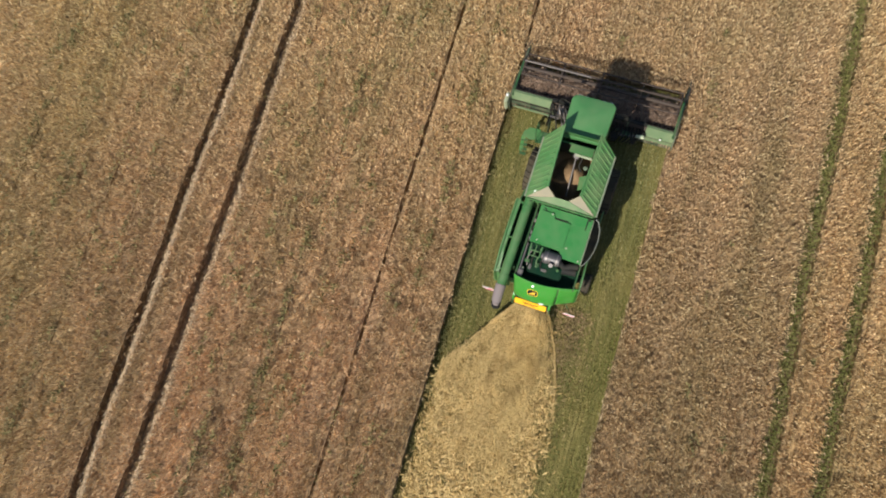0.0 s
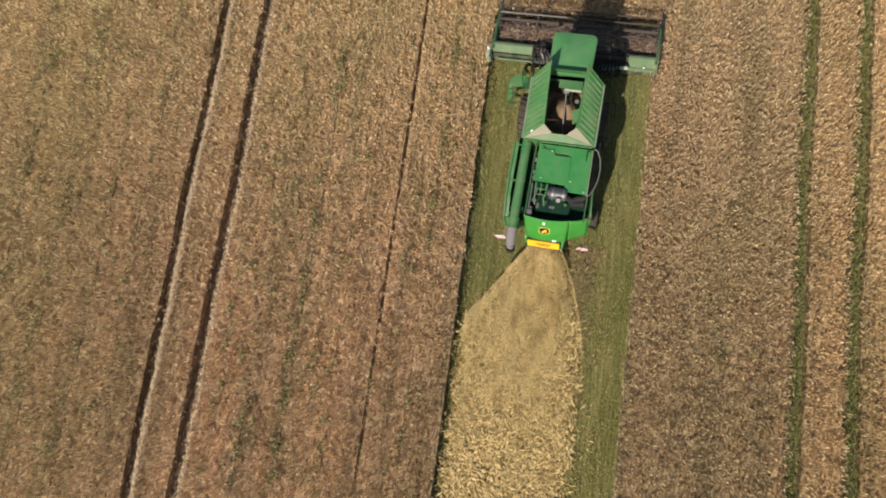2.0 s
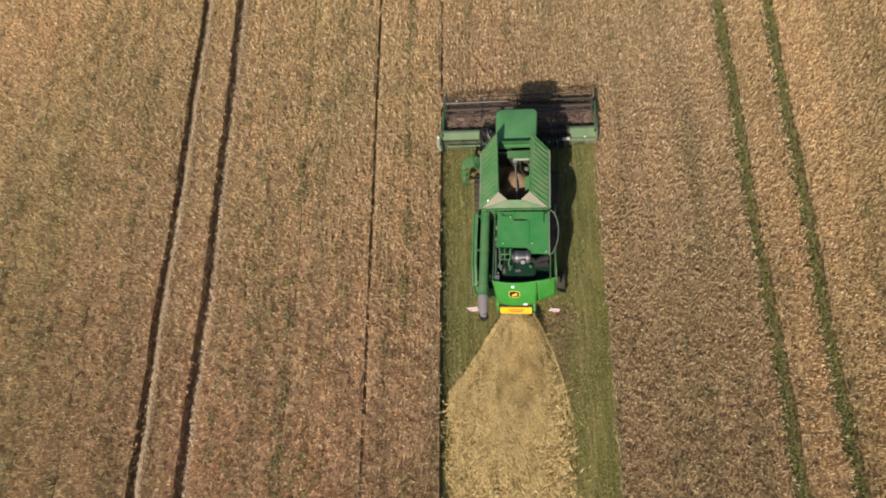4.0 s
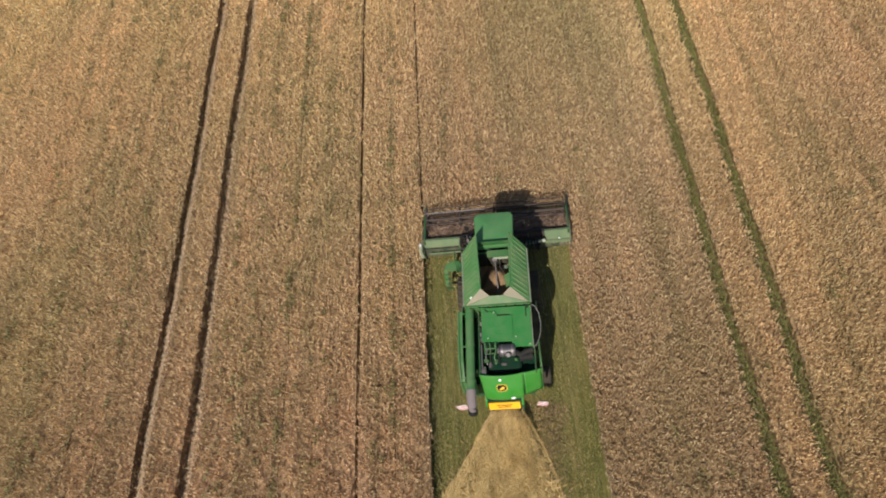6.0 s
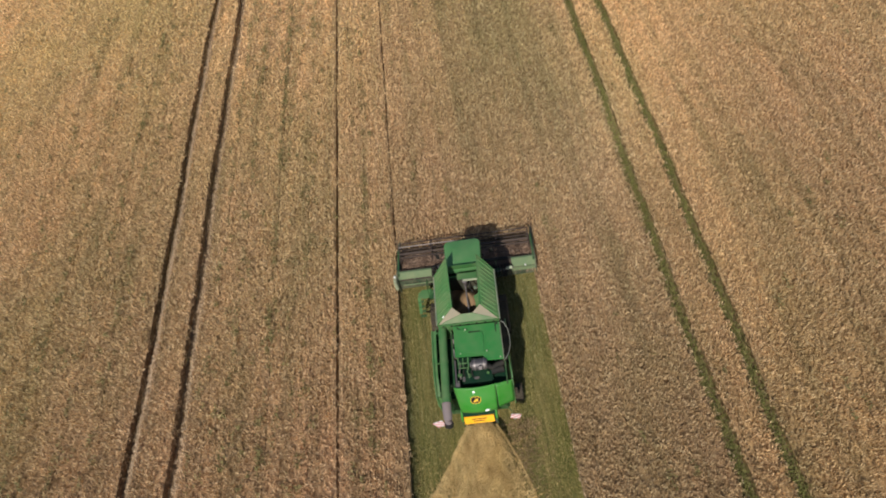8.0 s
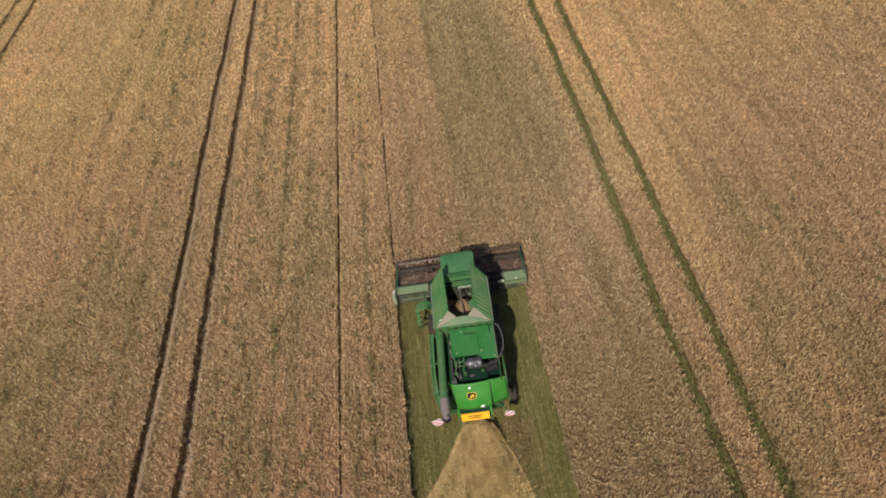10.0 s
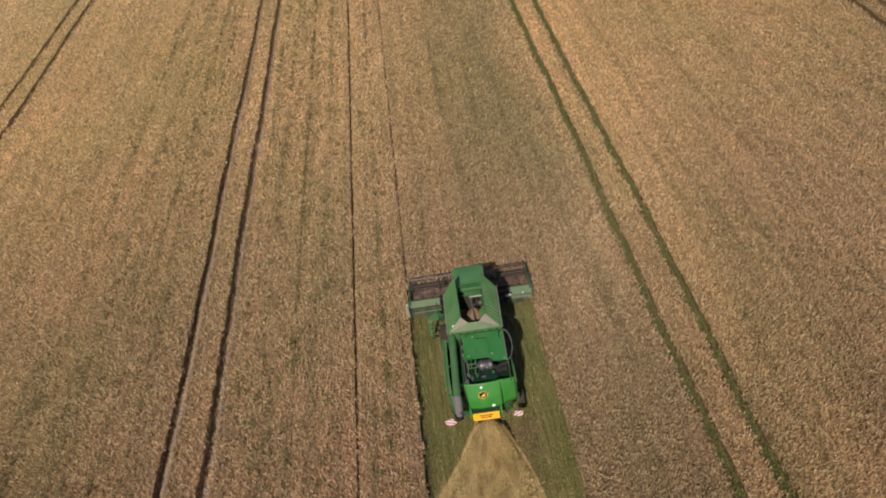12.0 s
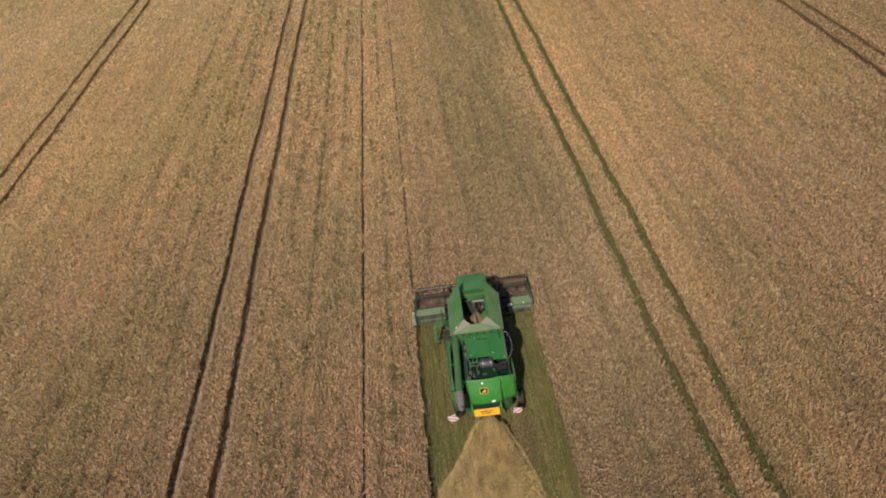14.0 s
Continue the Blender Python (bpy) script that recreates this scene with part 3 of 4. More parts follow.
def pipe(bm, pts, r, seg=10, caps=True, r_end=None):
    """A round bar or hose through the points."""
    pts = [Vector(p) for p in pts]
    rings, up = [], Vector((0.13, 0.21, 0.97))
    for i, p in enumerate(pts):
        d = (pts[min(i + 1, len(pts) - 1)] - pts[max(i - 1, 0)]).normalized()
        if abs(d.dot(up)) > 0.95:
            up = Vector((0.9, 0.3, 0.1))
        s = d.cross(up).normalized()
        w = s.cross(d)
        rr = r if r_end is None else r + (r_end - r) * i / (len(pts) - 1)
        rings.append([bm.verts.new(p + (s * math.cos(a) + w * math.sin(a)) * rr) for a in (6.28319 * k / seg for k in range(seg))])
    for a, c in zip(rings, rings[1:]):
        for k in range(seg):
            bm.faces.new((a[k], a[(k + 1) % seg], c[(k + 1) % seg], c[k]))
    if caps:
        bm.faces.new(rings[0][::-1])
        bm.faces.new(rings[-1])
    return bm


def spun(bm, centre, outline, seg=36):
    """A wheel-like solid: outline of (offset along x, radius), spun round the x axis."""
    cx, cy, cz = centre
    rings = [[bm.verts.new((cx + o, cy + r * math.cos(a), cz + r * math.sin(a))) for o, r in outline] for a in (6.28319 * k / seg for k in range(seg))]
    for k in range(seg):
        a, c = rings[k], rings[(k + 1) % seg]
        for i in range(len(outline) - 1):
            bm.faces.new((a[i], a[i + 1], c[i + 1], c[i]))
    return bm


def sheet(bm, f, nu, nv):
    g = [[bm.verts.new(f(i / nu, j / nv)) for i in range(nu + 1)] for j in range(nv + 1)]
    for j, i in itertools.product(range(nv), range(nu)):
        bm.faces.new((g[j][i], g[j][i + 1], g[j + 1][i + 1], g[j + 1][i]))
    return bm


def thick(ob, t=0.02):
    s = ob.modifiers.new("thickness", "SOLIDIFY")
    s.thickness, s.offset = t, -1
    return ob


def lerp(a, c, t):
    return Vector(a) + (Vector(c) - Vector(a)) * t


# ---------------------------------------------------------------- the harvester
combine = tagged(new("combine_harvester"), "green combine harvester with open grain tank cutting wheat", "combine")


def body():
    core = part("body", box(bmesh.new(), -1.2, 1.2, -2.95, 2.0, 0.75, 2.35, 0.08), GREEN_DARK, combine)
    part("belly", slab(bmesh.new(), [(-0.8, 1.9, 0.78), (-0.8, -2.6, 0.78), (-0.8, -2.9, 1.1), (-0.8, 1.9, 1.1)], (1.6, 0, 0)), BLACK, core)
    # left flank: skin that falls towards the rear, with an open slot behind its rail
    part("side_panel", slab(bmesh.new(), [(-1.50, -0.40, 3.16), (-1.50, -2.2, 2.85), (-1.50, -3.0, 2.55), (-1.46, -3.22, 2.1), (-1.42, -3.15, 1.3), (-1.42, 0.2, 1.25), (-1.46, 0.2, 2.4), (-1.5, -0.4, 2.6)], (0.05, 0, 0)), GREEN, combine, "left green side panel")
    rail = part("side_rail", pipe(bmesh.new(), [(-1.50, -0.42, 3.2), (-1.52, -1.4, 3.06), (-1.52, -2.3, 2.88), (-1.50, -3.0, 2.6), (-1.47, -3.2, 2.2)], 0.035), GREEN, combine)
    flank = [(-1.47, -0.42, 3.17), (-1.49, -1.4, 3.03), (-1.49, -2.3, 2.85), (-1.47, -2.98, 2.58)]
    part("flank_top", slab(bmesh.new(), flank + [(x + 0.12, y, z + 0.01) for x, y, z in flank[::-1]], (0, 0, -0.04)), GREEN, rail, "", False)
    for y, z in ((-0.5, 3.16), (-1.75, 2.96), (-2.85, 2.64)):
        part("rail_bracket", box(bmesh.new(), -1.52, -1.24, y - 0.03, y + 0.03, z - 0.05, z + 0.0, 0.01), GREEN, rail)
    part("side_trim", box(bmesh.new(), -1.43, -1.40, -2.9, -0.5, 2.45, 2.55, 0.01), BLACK, combine)
    # dark floor: its colour holds the shade of the gap
    part("side_floor", box(bmesh.new(), -1.44, -0.62, -3.0, -0.36, 2.30, 2.36, 0.01), PIT_SHADE, combine, "floor of the gap beside the auger, shade in its colour")
    part("rear_corner", slab(bmesh.new(), [(-1.47, -3.0, 2.5), (-0.95, -3.05, 2.55), (-0.92, -3.25, 1.9), (-1.45, -3.2, 1.9)], (0, 0.06, -0.02)), GREEN, combine)
    # right flank
    part("side_panel", slab(bmesh.new(), [(1.37, -0.35, 2.75), (1.40, -2.0, 2.75), (1.42, -2.75, 2.9), (1.42, -3.05, 1.8), (1.42, -3.0, 1.35), (1.40, 0.2, 1.25), (1.40, 0.2, 2.5)], (0.045, 0, 0)), GREEN, combine, "right green side panel")
    part("handrail", pipe(bmesh.new(), [(1.44, -2.0, 2.95), (1.46, -2.3, 3.02), (1.47, -2.6, 2.95), (1.47, -2.85, 2.6)], 0.022), GREEN, combine)
    # front axle, rear axle
    part("front_axle", box(bmesh.new(), -1.25, 1.25, 1.35, 1.75, 0.65, 1.0, 0.04), BLACK, combine)
    part("rear_axle", box(bmesh.new(), -1.35, 1.45, -2.12, -1.85, 0.33, 0.49, 0.03), BLACK, combine)


def wheel(x, y, r, w, lugs):
    s = 1 if x > 0 else -1
    hub = part("wheel", spun(bmesh.new(), (x, y, r), [(-0.12, 0.02), (-0.12, 0.14), (0.12 * s + 0.02 * s, 0.14), (0.14 * s, 0.02)], 20), YELLOW, combine)
    h = w / 2
    part("tyre", spun(bmesh.new(), (x, y, r), [(-h * 0.8, r * 0.58), (-h, r * 0.7), (-h, r * 0.86), (-h * 0.8, r * 0.95), (0, r * 0.97), (h * 0.8, r * 0.95), (h, r * 0.86), (h, r * 0.7), (h * 0.8, r * 0.58)]), TYRE, hub)
    part("rim", spun(bmesh.new(), (x, y, r), [(-h * 0.8, r * 0.6), (-h * 0.5, r * 0.56), (0.05 * s, r * 0.5), (0.04 * s, 0.12), (0.0, 0.1), (h * 0.5, r * 0.56), (h * 0.8, r * 0.6)], 30), YELLOW, hub)
    bm = bmesh.new()
    for k in range(lugs):
        a = 6.28319 * k / lugs
        for side in (-1, 1):
            aa = a + (0.5 if side > 0 else 0) * 6.28319 / lugs
            turn = Matrix.Translation((x, y, r)) @ Matrix.Rotation(aa, 4, "X")
            box(bm, min(0, side * h * 0.95), max(0, side * h * 0.95), -0.035 * r / 0.8, 0.035 * r / 0.8, r * 0.94, r * 1.0, 0, turn @ Matrix.Rotation(side * 0.3, 4, "Z"))
    part("tread", bm, TYRE, hub, "tyre lugs", False)


def cab():
    c = part("cab", box(bmesh.new(), -0.72, 0.72, 2.15, 3.45, 1.55, 1.95, 0.05), GREEN_DARK, combine)
    for x, y in ((-0.70, 2.2), (0.70, 2.2), (-0.68, 3.36), (0.68, 3.36)):
        part("cab_pillar", pipe(bmesh.new(), [(x, y, 1.9), (x * 1.02, y, 3.5)], 0.045, 8), BLACK, c)
    part("cab_floor", box(bmesh.new(), -0.68, 0.68, 2.2, 3.4, 1.94, 1.98), BLACK, c)
    for pts, d in (([(-0.66, 3.40, 1.95), (0.66, 3.40, 1.95), (0.68, 3.44, 3.45), (-0.68, 3.44, 3.45)], (0, 0.012, 0)), ([(-0.70, 2.25, 1.95), (-0.70, 3.35, 1.95), (-0.72, 3.38, 3.45), (-0.72, 2.22, 3.45)], (-0.012, 0, 0)),
                   ([(0.70, 2.25, 1.95), (0.70, 3.35, 1.95), (0.72, 3.38, 3.45), (0.72, 2.22, 3.45)], (0.012, 0, 0)), ([(-0.66, 2.16, 1.95), (0.66, 2.16, 1.95), (0.66, 2.16, 3.45), (-0.66, 2.16, 3.45)], (0, -0.012, 0))):
        part("cab_window", slab(bmesh.new(), pts, d), GLASS, c, "", False)
    # roof: rounded at the front corners, gently domed
    bm = bmesh.new()
    ring = []
    for k in range(9):
        a = math.pi / 2 * k / 8
        ring.append((0.78 - 0.22 + 0.22 * math.cos(a), 3.62 - 0.22 + 0.22 * math.sin(a)))
    half = [(0.70, 2.05), (0.74, 2.3)] + ring
    outline = half + [(-x, y) for x, y in half[::-1]]
    layers = []
    for z, shrink in ((3.46, 0.05), (3.52, 0.0), (3.66, 0.0), (3.72, 0.03), (3.75, 0.10)):
        layers.append([bm.verts.new((x * (1 - shrink), 2.8 + (y - 2.8) * (1 - shrink), z)) for x, y in outline])
    for a, q in zip(layers, layers[1:]):
        for k in range(len(outline)):
            j = (k + 1) % len(outline)
            bm.faces.new((a[k], a[j], q[j], q[k]))
    bm.faces.new(layers[0][::-1])
    top = bm.verts.new((0, 2.85, 3.79))
    for k in range(len(outline)):
        bm.faces.new((layers[-1][k], layers[-1][(k + 1) % len(outline)], top))
    roof = part("cab_roof", bm, GREEN_ROOF, combine, "dusty green cab roof")
    part("roof_hatch", box(bmesh.new(), -0.45, 0.45, 2.12, 2.32, 3.74, 3.80, 0.02), GREEN_ROOF, roof)
    for x in (-0.55, -0.3, 0.3, 0.55):
        part("work_lamp", box(bmesh.new(), x - 0.07, x + 0.07, 3.56, 3.66, 3.52, 3.62, 0.02), LENS, roof)
    part("driver_seat", box(bmesh.new(), -0.25, 0.25, 2.45, 2.9, 2.35, 2.5, 0.05), BLACK, c)
    part("seat_back", box(bmesh.new(), -0.24, 0.24, 2.40, 2.52, 2.45, 3.05, 0.05), BLACK, c)


def ridge(bm, a, c, w, rise):
    """A pressed rib from a to c: w half its width, rise its height."""
    foot = [bm.verts.new(p) for p in (a - w, c - w, c + w, a + w)]
    tip = (c - a).normalized() * 0.02
    top = [bm.verts.new(p + rise) for p in (a + tip - w * 0.55, c - tip - w * 0.55, c - tip + w * 0.55, a + tip + w * 0.55)]
    bm.faces.new(foot[::-1])
    bm.faces.new(top)
    for k in range(4):
        bm.faces.new((foot[k], foot[(k + 1) % 4], top[(k + 1) % 4], top[k]))
    bmesh.ops.recalc_face_normals(bm, faces=bm.faces[:])
    return bm


def grain_tank():
    # walls of the tank, a box open at the top
    bm = bmesh.new()
    for x0, x1, y0, y1 in ((-1.22, -1.17, -0.33, 1.95), (1.17, 1.22, -0.33, 1.95), (-1.17, 1.17, -0.33, -0.28), (-1.17, 1.17, 1.90, 1.95)):
        box(bm, x0, x1, y0, y1, 2.3, 3.46, 0.008)
    tank = part("grain_tank", bm, GREEN, combine, "green grain tank with raised covers")
    part("tank_floor", slab(bmesh.new(), [(-1.17, -0.28, 2.45), (1.17, -0.28, 2.45), (1.17, 1.9, 2.45), (-1.17, 1.9, 2.45)], (0, 0, -0.04)), INSIDE_SHADE, tank)
    # thin dark sheets inside the walls carry that shade
    bm = bmesh.new()
    for x0, x1, y0, y1 in ((-1.168, -1.15, -0.28, 1.90), (1.15, 1.168, -0.28, 1.90), (-1.15, 1.15, -0.278, -0.26), (-1.15, 1.15, 1.88, 1.898)):
        box(bm, x0, x1, y0, y1, 2.47, 3.44)
    part("tank_shade", bm, INSIDE_SHADE, tank)
    # grain heaped under the spout
    bm = bmesh.new()
    def heap(u, v):
        x, y = -1.14 + 2.28 * u, -0.25 + 2.12 * v
        d = math.hypot((x - 0.08), (y - 1.0) * 0.9)
        return (x, y, 2.52 + max(0.0, 0.98 - 1.30 * d) + 0.03 * math.sin(x * 17) * math.sin(y * 13) + 0.07 * math.sin(x * 5.3 + 1.2 * y) * math.sin(y * 6.1 - x))
    part("grain", sheet(bm, heap, 30, 28), GRAIN, tank, "brown wheat grain heaped in the tank")
    # fountain auger and its gear, seen through the opening
    part("fill_auger", pipe(bmesh.new(), [(-0.02, 1.72, 3.72), (0.02, 1.05, 3.52), (0.06, 0.15, 3.15)], 0.032), STEEL, tank)
    part("auger_head", pipe(bmesh.new(), [(0.02, 1.55, 3.30), (0.0, 1.42, 3.78)], 0.10, 14), STEEL, tank)
    part("baffle", box(bmesh.new(), -0.28, 0.52, 1.50, 1.80, 3.78, 3.82, 0.01), GREEN, tank)
    part("crossbar", box(bmesh.new(), -0.05, 0.52, 1.42, 1.49, 3.74, 3.80, 0.01), PALE, tank)
    part("level_sensor", box(bmesh.new(), 0.34, 0.48, 1.08, 1.20, 3.56, 3.68, 0.02), HINGE, tank)
    part("sensor_arm", pipe(bmesh.new(), [(0.22, 1.45, 3.72), (0.18, 1.15, 3.62), (0.30, 0.98, 3.58)], 0.03), BLACK, tank)
    part("inner_plate", slab(bmesh.new(), [(0.30, 0.85, 3.45), (0.62, 0.95, 3.62), (0.62, 0.45, 3.50), (0.36, 0.42, 3.30)], (0, 0, -0.02)), GREEN, tank)
    # the two ribbed covers, leaning inwards, hinged at the outer edge
    for s in (-1, 1):
        io, oo = 0.59 * s, 1.23 * s
        fi, fo, ro, ri = Vector((0.62 * s, 2.10, 4.58)), Vector((1.22 * s, 1.72, 3.92)), Vector((oo, -0.34, 3.46)), Vector((0.55 * s, 0.05, 4.02))
        nrm = (fi - fo).cross(ro - fo).normalized()
        if nrm.z < 0:
            nrm = -nrm
        cover = part("tank_cover", slab(bmesh.new(), [fi, fo, ro, ri], -nrm * 0.03), GREEN_COVER, combine, "ribbed green tank cover, raised")
        n = 11
        for k in range(n):
            t = (k + 0.7) / (n + 0.4)
            a, c = lerp(fo, ro, t), lerp(fi, ri, t + 0.03)
            a, c = lerp(a, c, 0.10), lerp(a, c, 0.90)
            part("rib", ridge(bmesh.new(), a, c, (ro - fo).normalized() * 0.034, nrm * 0.04), GREEN_COVER, cover, "", False)
        part("cover_edge", pipe(bmesh.new(), [fo, fi, ri], 0.026, 8), GREEN, cover)
        part("hinge_rail", pipe(bmesh.new(), [fo + Vector((0.02 * s, 0, -0.03)), ro + Vector((0.02 * s, 0, -0.03))], 0.035, 8), HINGE, cover, "dusty grey-green hinge edge")
        # skirt between hinge and tank wall
        part("skirt", slab(bmesh.new(), [fo, ro, (oo, -0.34, 3.3), (1.22 * s, 1.9, 3.3)], (-0.02 * s, 0, 0)), GREEN_DUSTY, cover)
        # canvas corner at the rear
        part("corner_flap", slab(bmesh.new(), [ri, ro + Vector((-0.05 * s, 0, 0.02)), (0.24 * s, -0.19, 3.86)], (0, 0.01, -0.015)), CREAM, combine, "cream canvas corner of the tank cover", False)
    part("rear_cover", slab(bmesh.new(), [(-0.24, -0.195, 3.855), (0.24, -0.195, 3.855), (1.17, -0.345, 3.475), (-1.17, -0.345, 3.475)], (0, 0.012, -0.018)), REAR_COVER, combine, "dusty pale green rear cover of the tank")
    part("front_cover", slab(bmesh.new(), [(-0.60, 2.08, 4.02), (0.60, 2.08, 4.02), (0.68, 2.12, 3.62), (-0.68, 2.12, 3.62)], (0, -0.02, 0)), GREEN, combine)
    rail = part("tank_rail", box(bmesh.new(), -1.16, 1.16, -0.42, -0.36, 3.42, 3.50, 0.015), GREEN, combine)
    for k in range(7):
        x = -1.0 + k * 0.333
        part("rail_clip", box(bmesh.new(), x - 0.04, x + 0.04, -0.44, -0.405, 3.40, 3.46, 0.008), BLACK, rail)
    part("tank_lamp", pipe(bmesh.new(), [(-0.93, -0.1, 3.66), (-0.93, -0.16, 3.70)], 0.05, 12), LENS, combine)


def engine_deck():
    # bay floor coloured as dark as the shade in the bay
    part("deck_bed", box(bmesh.new(), -0.72, 1.24, -2.98, -0.36, 2.3, 2.62, 0.02), PIT_SHADE, combine, "engine bay floor, shade in its near-black colour")
    part("deck_wall", box(bmesh.new(), -0.78, -0.72, -3.0, -0.36, 2.3, 3.02, 0.01), GREEN_DARK, combine)
    part("deck_wall", box(bmesh.new(), 1.24, 1.29, -2.9, -0.36, 2.3, 3.05, 0.01), GREEN_DARK, combine)
    bm = bmesh.new()
    slab(bm, [(-0.62, -0.44, 3.38), (1.20, -0.44, 3.34), (1.22, -2.00, 3.20), (0.55, -1.98, 3.22), (0.45, -1.78, 3.25), (-0.62, -1.74, 3.26)], (0, 0, -0.05))
    deck = part("deck_cover", bm, GREEN_DECK, combine, "bright green engine deck cover")
    part("deck_panel", slab(bmesh.new(), [(-0.10, -0.62, 3.378), (-0.02, -0.80, 3.362), (0.52, -0.80, 3.352), (0.52, -1.70, 3.275), (-0.50, -1.66, 3.285), (-0.52, -0.62, 3.386)], (0, 0, 0.018)), GREEN_DECK, deck, "", False)
    part("seam", slab(bmesh.new(), [(-0.50, -0.50, 3.384), (-0.46, -0.50, 3.384), (-0.20, -0.745, 3.365), (0.42, -0.745, 3.354), (0.42, -0.775, 3.352), (-0.22, -0.775, 3.362)], (0, 0, 0.006)), BLACK, deck, "", False)
    part("seam", slab(bmesh.new(), [(1.02, -0.46, 3.346), (1.14, -0.46, 3.344), (1.14, -0.52, 3.34), (1.06, -0.52, 3.34), (1.06, -0.85, 3.31), (1.02, -0.85, 3.31)], (0, 0, 0.006)), BLACK, deck, "", False)
    for x, y, z in ((0.62, -1.62, 3.26), (1.12, -1.92, 3.22), (-0.15, -0.66, 3.40), (-0.4, -1.64, 3.29)):
        part("deck_bolt", pipe(bmesh.new(), [(x, y, z - 0.01), (x, y, z + 0.03)], 0.028, 8), PALE, deck)
    part("deck_edge", slab(bmesh.new(), [(1.21, -0.44, 3.34), (1.235, -0.44, 3.34), (1.255, -2.02, 3.20), (1.22, -2.02, 3.20)], (0, 0, -0.3)), HINGE, combine)
    # muffler with its clamp bands and pipe
    muffler = part("muffler", spun(bmesh.new(), (0.28, -2.06, 3.10), [(-0.30, 0.02), (-0.30, 0.19), (-0.26, 0.225), (0.26, 0.225), (0.30, 0.19), (0.30, 0.02)], 26), SILVER, combine, "grey sheet-metal muffler")
    for x in (0.10, 0.46):
        part("clamp_band", spun(bmesh.new(), (x, -2.06, 3.10), [(-0.025, 0.22), (-0.025, 0.236), (0.025, 0.236), (0.025, 0.22)], 26), STEEL, muffler)
    # added lighter cap: stands in for the glint on the muffler
    part("glint_cap", spun(bmesh.new(), (-0.03, -2.06, 3.10), [(-0.06, 0.02), (-0.06, 0.10), (0.0, 0.13), (0.02, 0.05)], 20), STEEL, muffler, "lighter steel cap standing in for the muffler's glint")
    part("exhaust_pipe", pipe(bmesh.new(), [(0.30, -2.12, 3.2), (0.30, -2.30, 3.22), (0.32, -2.36, 3.34)], 0.075, 14), STEEL, muffler)
    part("intake_duct", pipe(bmesh.new(), [(0.55, -2.10, 3.02), (0.75, -2.22, 3.0), (0.95, -2.12, 3.02), (1.2, -2.06, 3.04)], 0.11, 14), BLACK, combine)
    part("air_cleaner", pipe(bmesh.new(), [(0.70, -2.30, 2.90), (1.18, -2.25, 2.90)], 0.14, 18), BLACK, combine)
    # block and radiator take the same shade-dark colour
    part("engine_block", box(bmesh.new(), -0.45, 0.75, -2.75, -2.05, 2.6, 2.86, 0.05), PIT_SHADE, combine)
    part("radiator", box(bmesh.new(), 0.85, 1.2, -1.9, -0.6, 2.62, 3.1, 0.02), PIT_SHADE, combine)
    # access frame at the front left of the bay
    frame_ = part("access_frame", pipe(bmesh.new(), [(-0.52, -1.78, 3.24), (-0.52, -2.18, 3.14), (-0.14, -2.18, 3.14), (-0.14, -1.80, 3.24)], 0.028, 8), GREEN, combine)
    part("frame_rung", pipe(bmesh.new(), [(-0.52, -2.0, 3.18), (-0.14, -2.0, 3.18)], 0.022, 8), GREEN, frame_)
    part("frame_rung", pipe(bmesh.new(), [(-0.34, -1.80, 3.22), (-0.34, -2.18, 3.14)], 0.02, 8), GREEN, frame_)
    part("filter_bowl", pipe(bmesh.new(), [(-0.62, -1.62, 3.0), (-0.62, -1.62, 3.24)], 0.07, 12), STEEL, combine)
    part("bay_strut", pipe(bmesh.new(), [(-0.66, -1.8, 3.1), (-0.66, -2.85, 2.98)], 0.03, 8), STEEL, combine)
    part("bay_box", box(bmesh.new(), -0.70, -0.52, -2.95, -2.72, 2.9, 3.06, 0.02), STEEL, combine)
    for k in range(5):
        y = -0.6 - 0.22 * k
        part("hose", pipe(bmesh.new(), [(-0.70, y, 3.05), (-0.66, y - 0.10, 3.16 + 0.03 * (k % 2)), (-0.68, y - 0.24, 3.02)], 0.03, 8), STEEL if k % 2 else BLACK, combine)
    for x, y, w, d, z, m in ((-0.60, -2.30, 0.16, 0.10, 2.98, GREEN), (-0.42, -2.42, 0.10, 0.20, 2.92, STEEL), (-0.20, -2.32, 0.12, 0.14, 2.95, GREEN_DARK), (0.02, -2.46, 0.20, 0.10, 2.90, STEEL),
                             (-0.62, -2.60, 0.08, 0.12, 3.0, HINGE), (0.52, -2.34, 0.10, 0.08, 3.02, GREEN)):
        part("engine_fitting", box(bmesh.new(), x, x + w, y - d, y, z - 0.16, z, 0.02), m, combine)
    for k in range(4):
        x = -0.50 + 0.16 * k
        part("engine_pipe", pipe(bmesh.new(), [(x, -1.86, 3.14), (x + 0.04, -2.04, 3.10), (x - 0.03, -2.28, 2.98), (x + 0.02, -2.5, 2.86)], 0.022, 8), (STEEL, BLACK, GREEN, BLACK)[k], combine)
    # rotary screen recess with its hoop on the right flank
    hoop_pts = [(1.26, -0.36, 3.28), (1.38, -0.42, 3.24), (1.50, -0.66, 3.16), (1.55, -1.00, 3.10), (1.53, -1.40, 3.10), (1.45, -1.72, 3.14), (1.34, -1.95, 3.17), (1.27, -2.02, 3.18)]
    hoop = part("screen_hoop", pipe(bmesh.new(), hoop_pts, 0.021, 10), HOOP, combine, "dusty grey hoop round the radiator screen")
    part("screen_recess", slab(bmesh.new(), [(x * 0.99, y, z - 0.03) for x, y, z in hoop_pts], (0, 0, -0.08)), SCREEN, hoop, "black radiator screen")
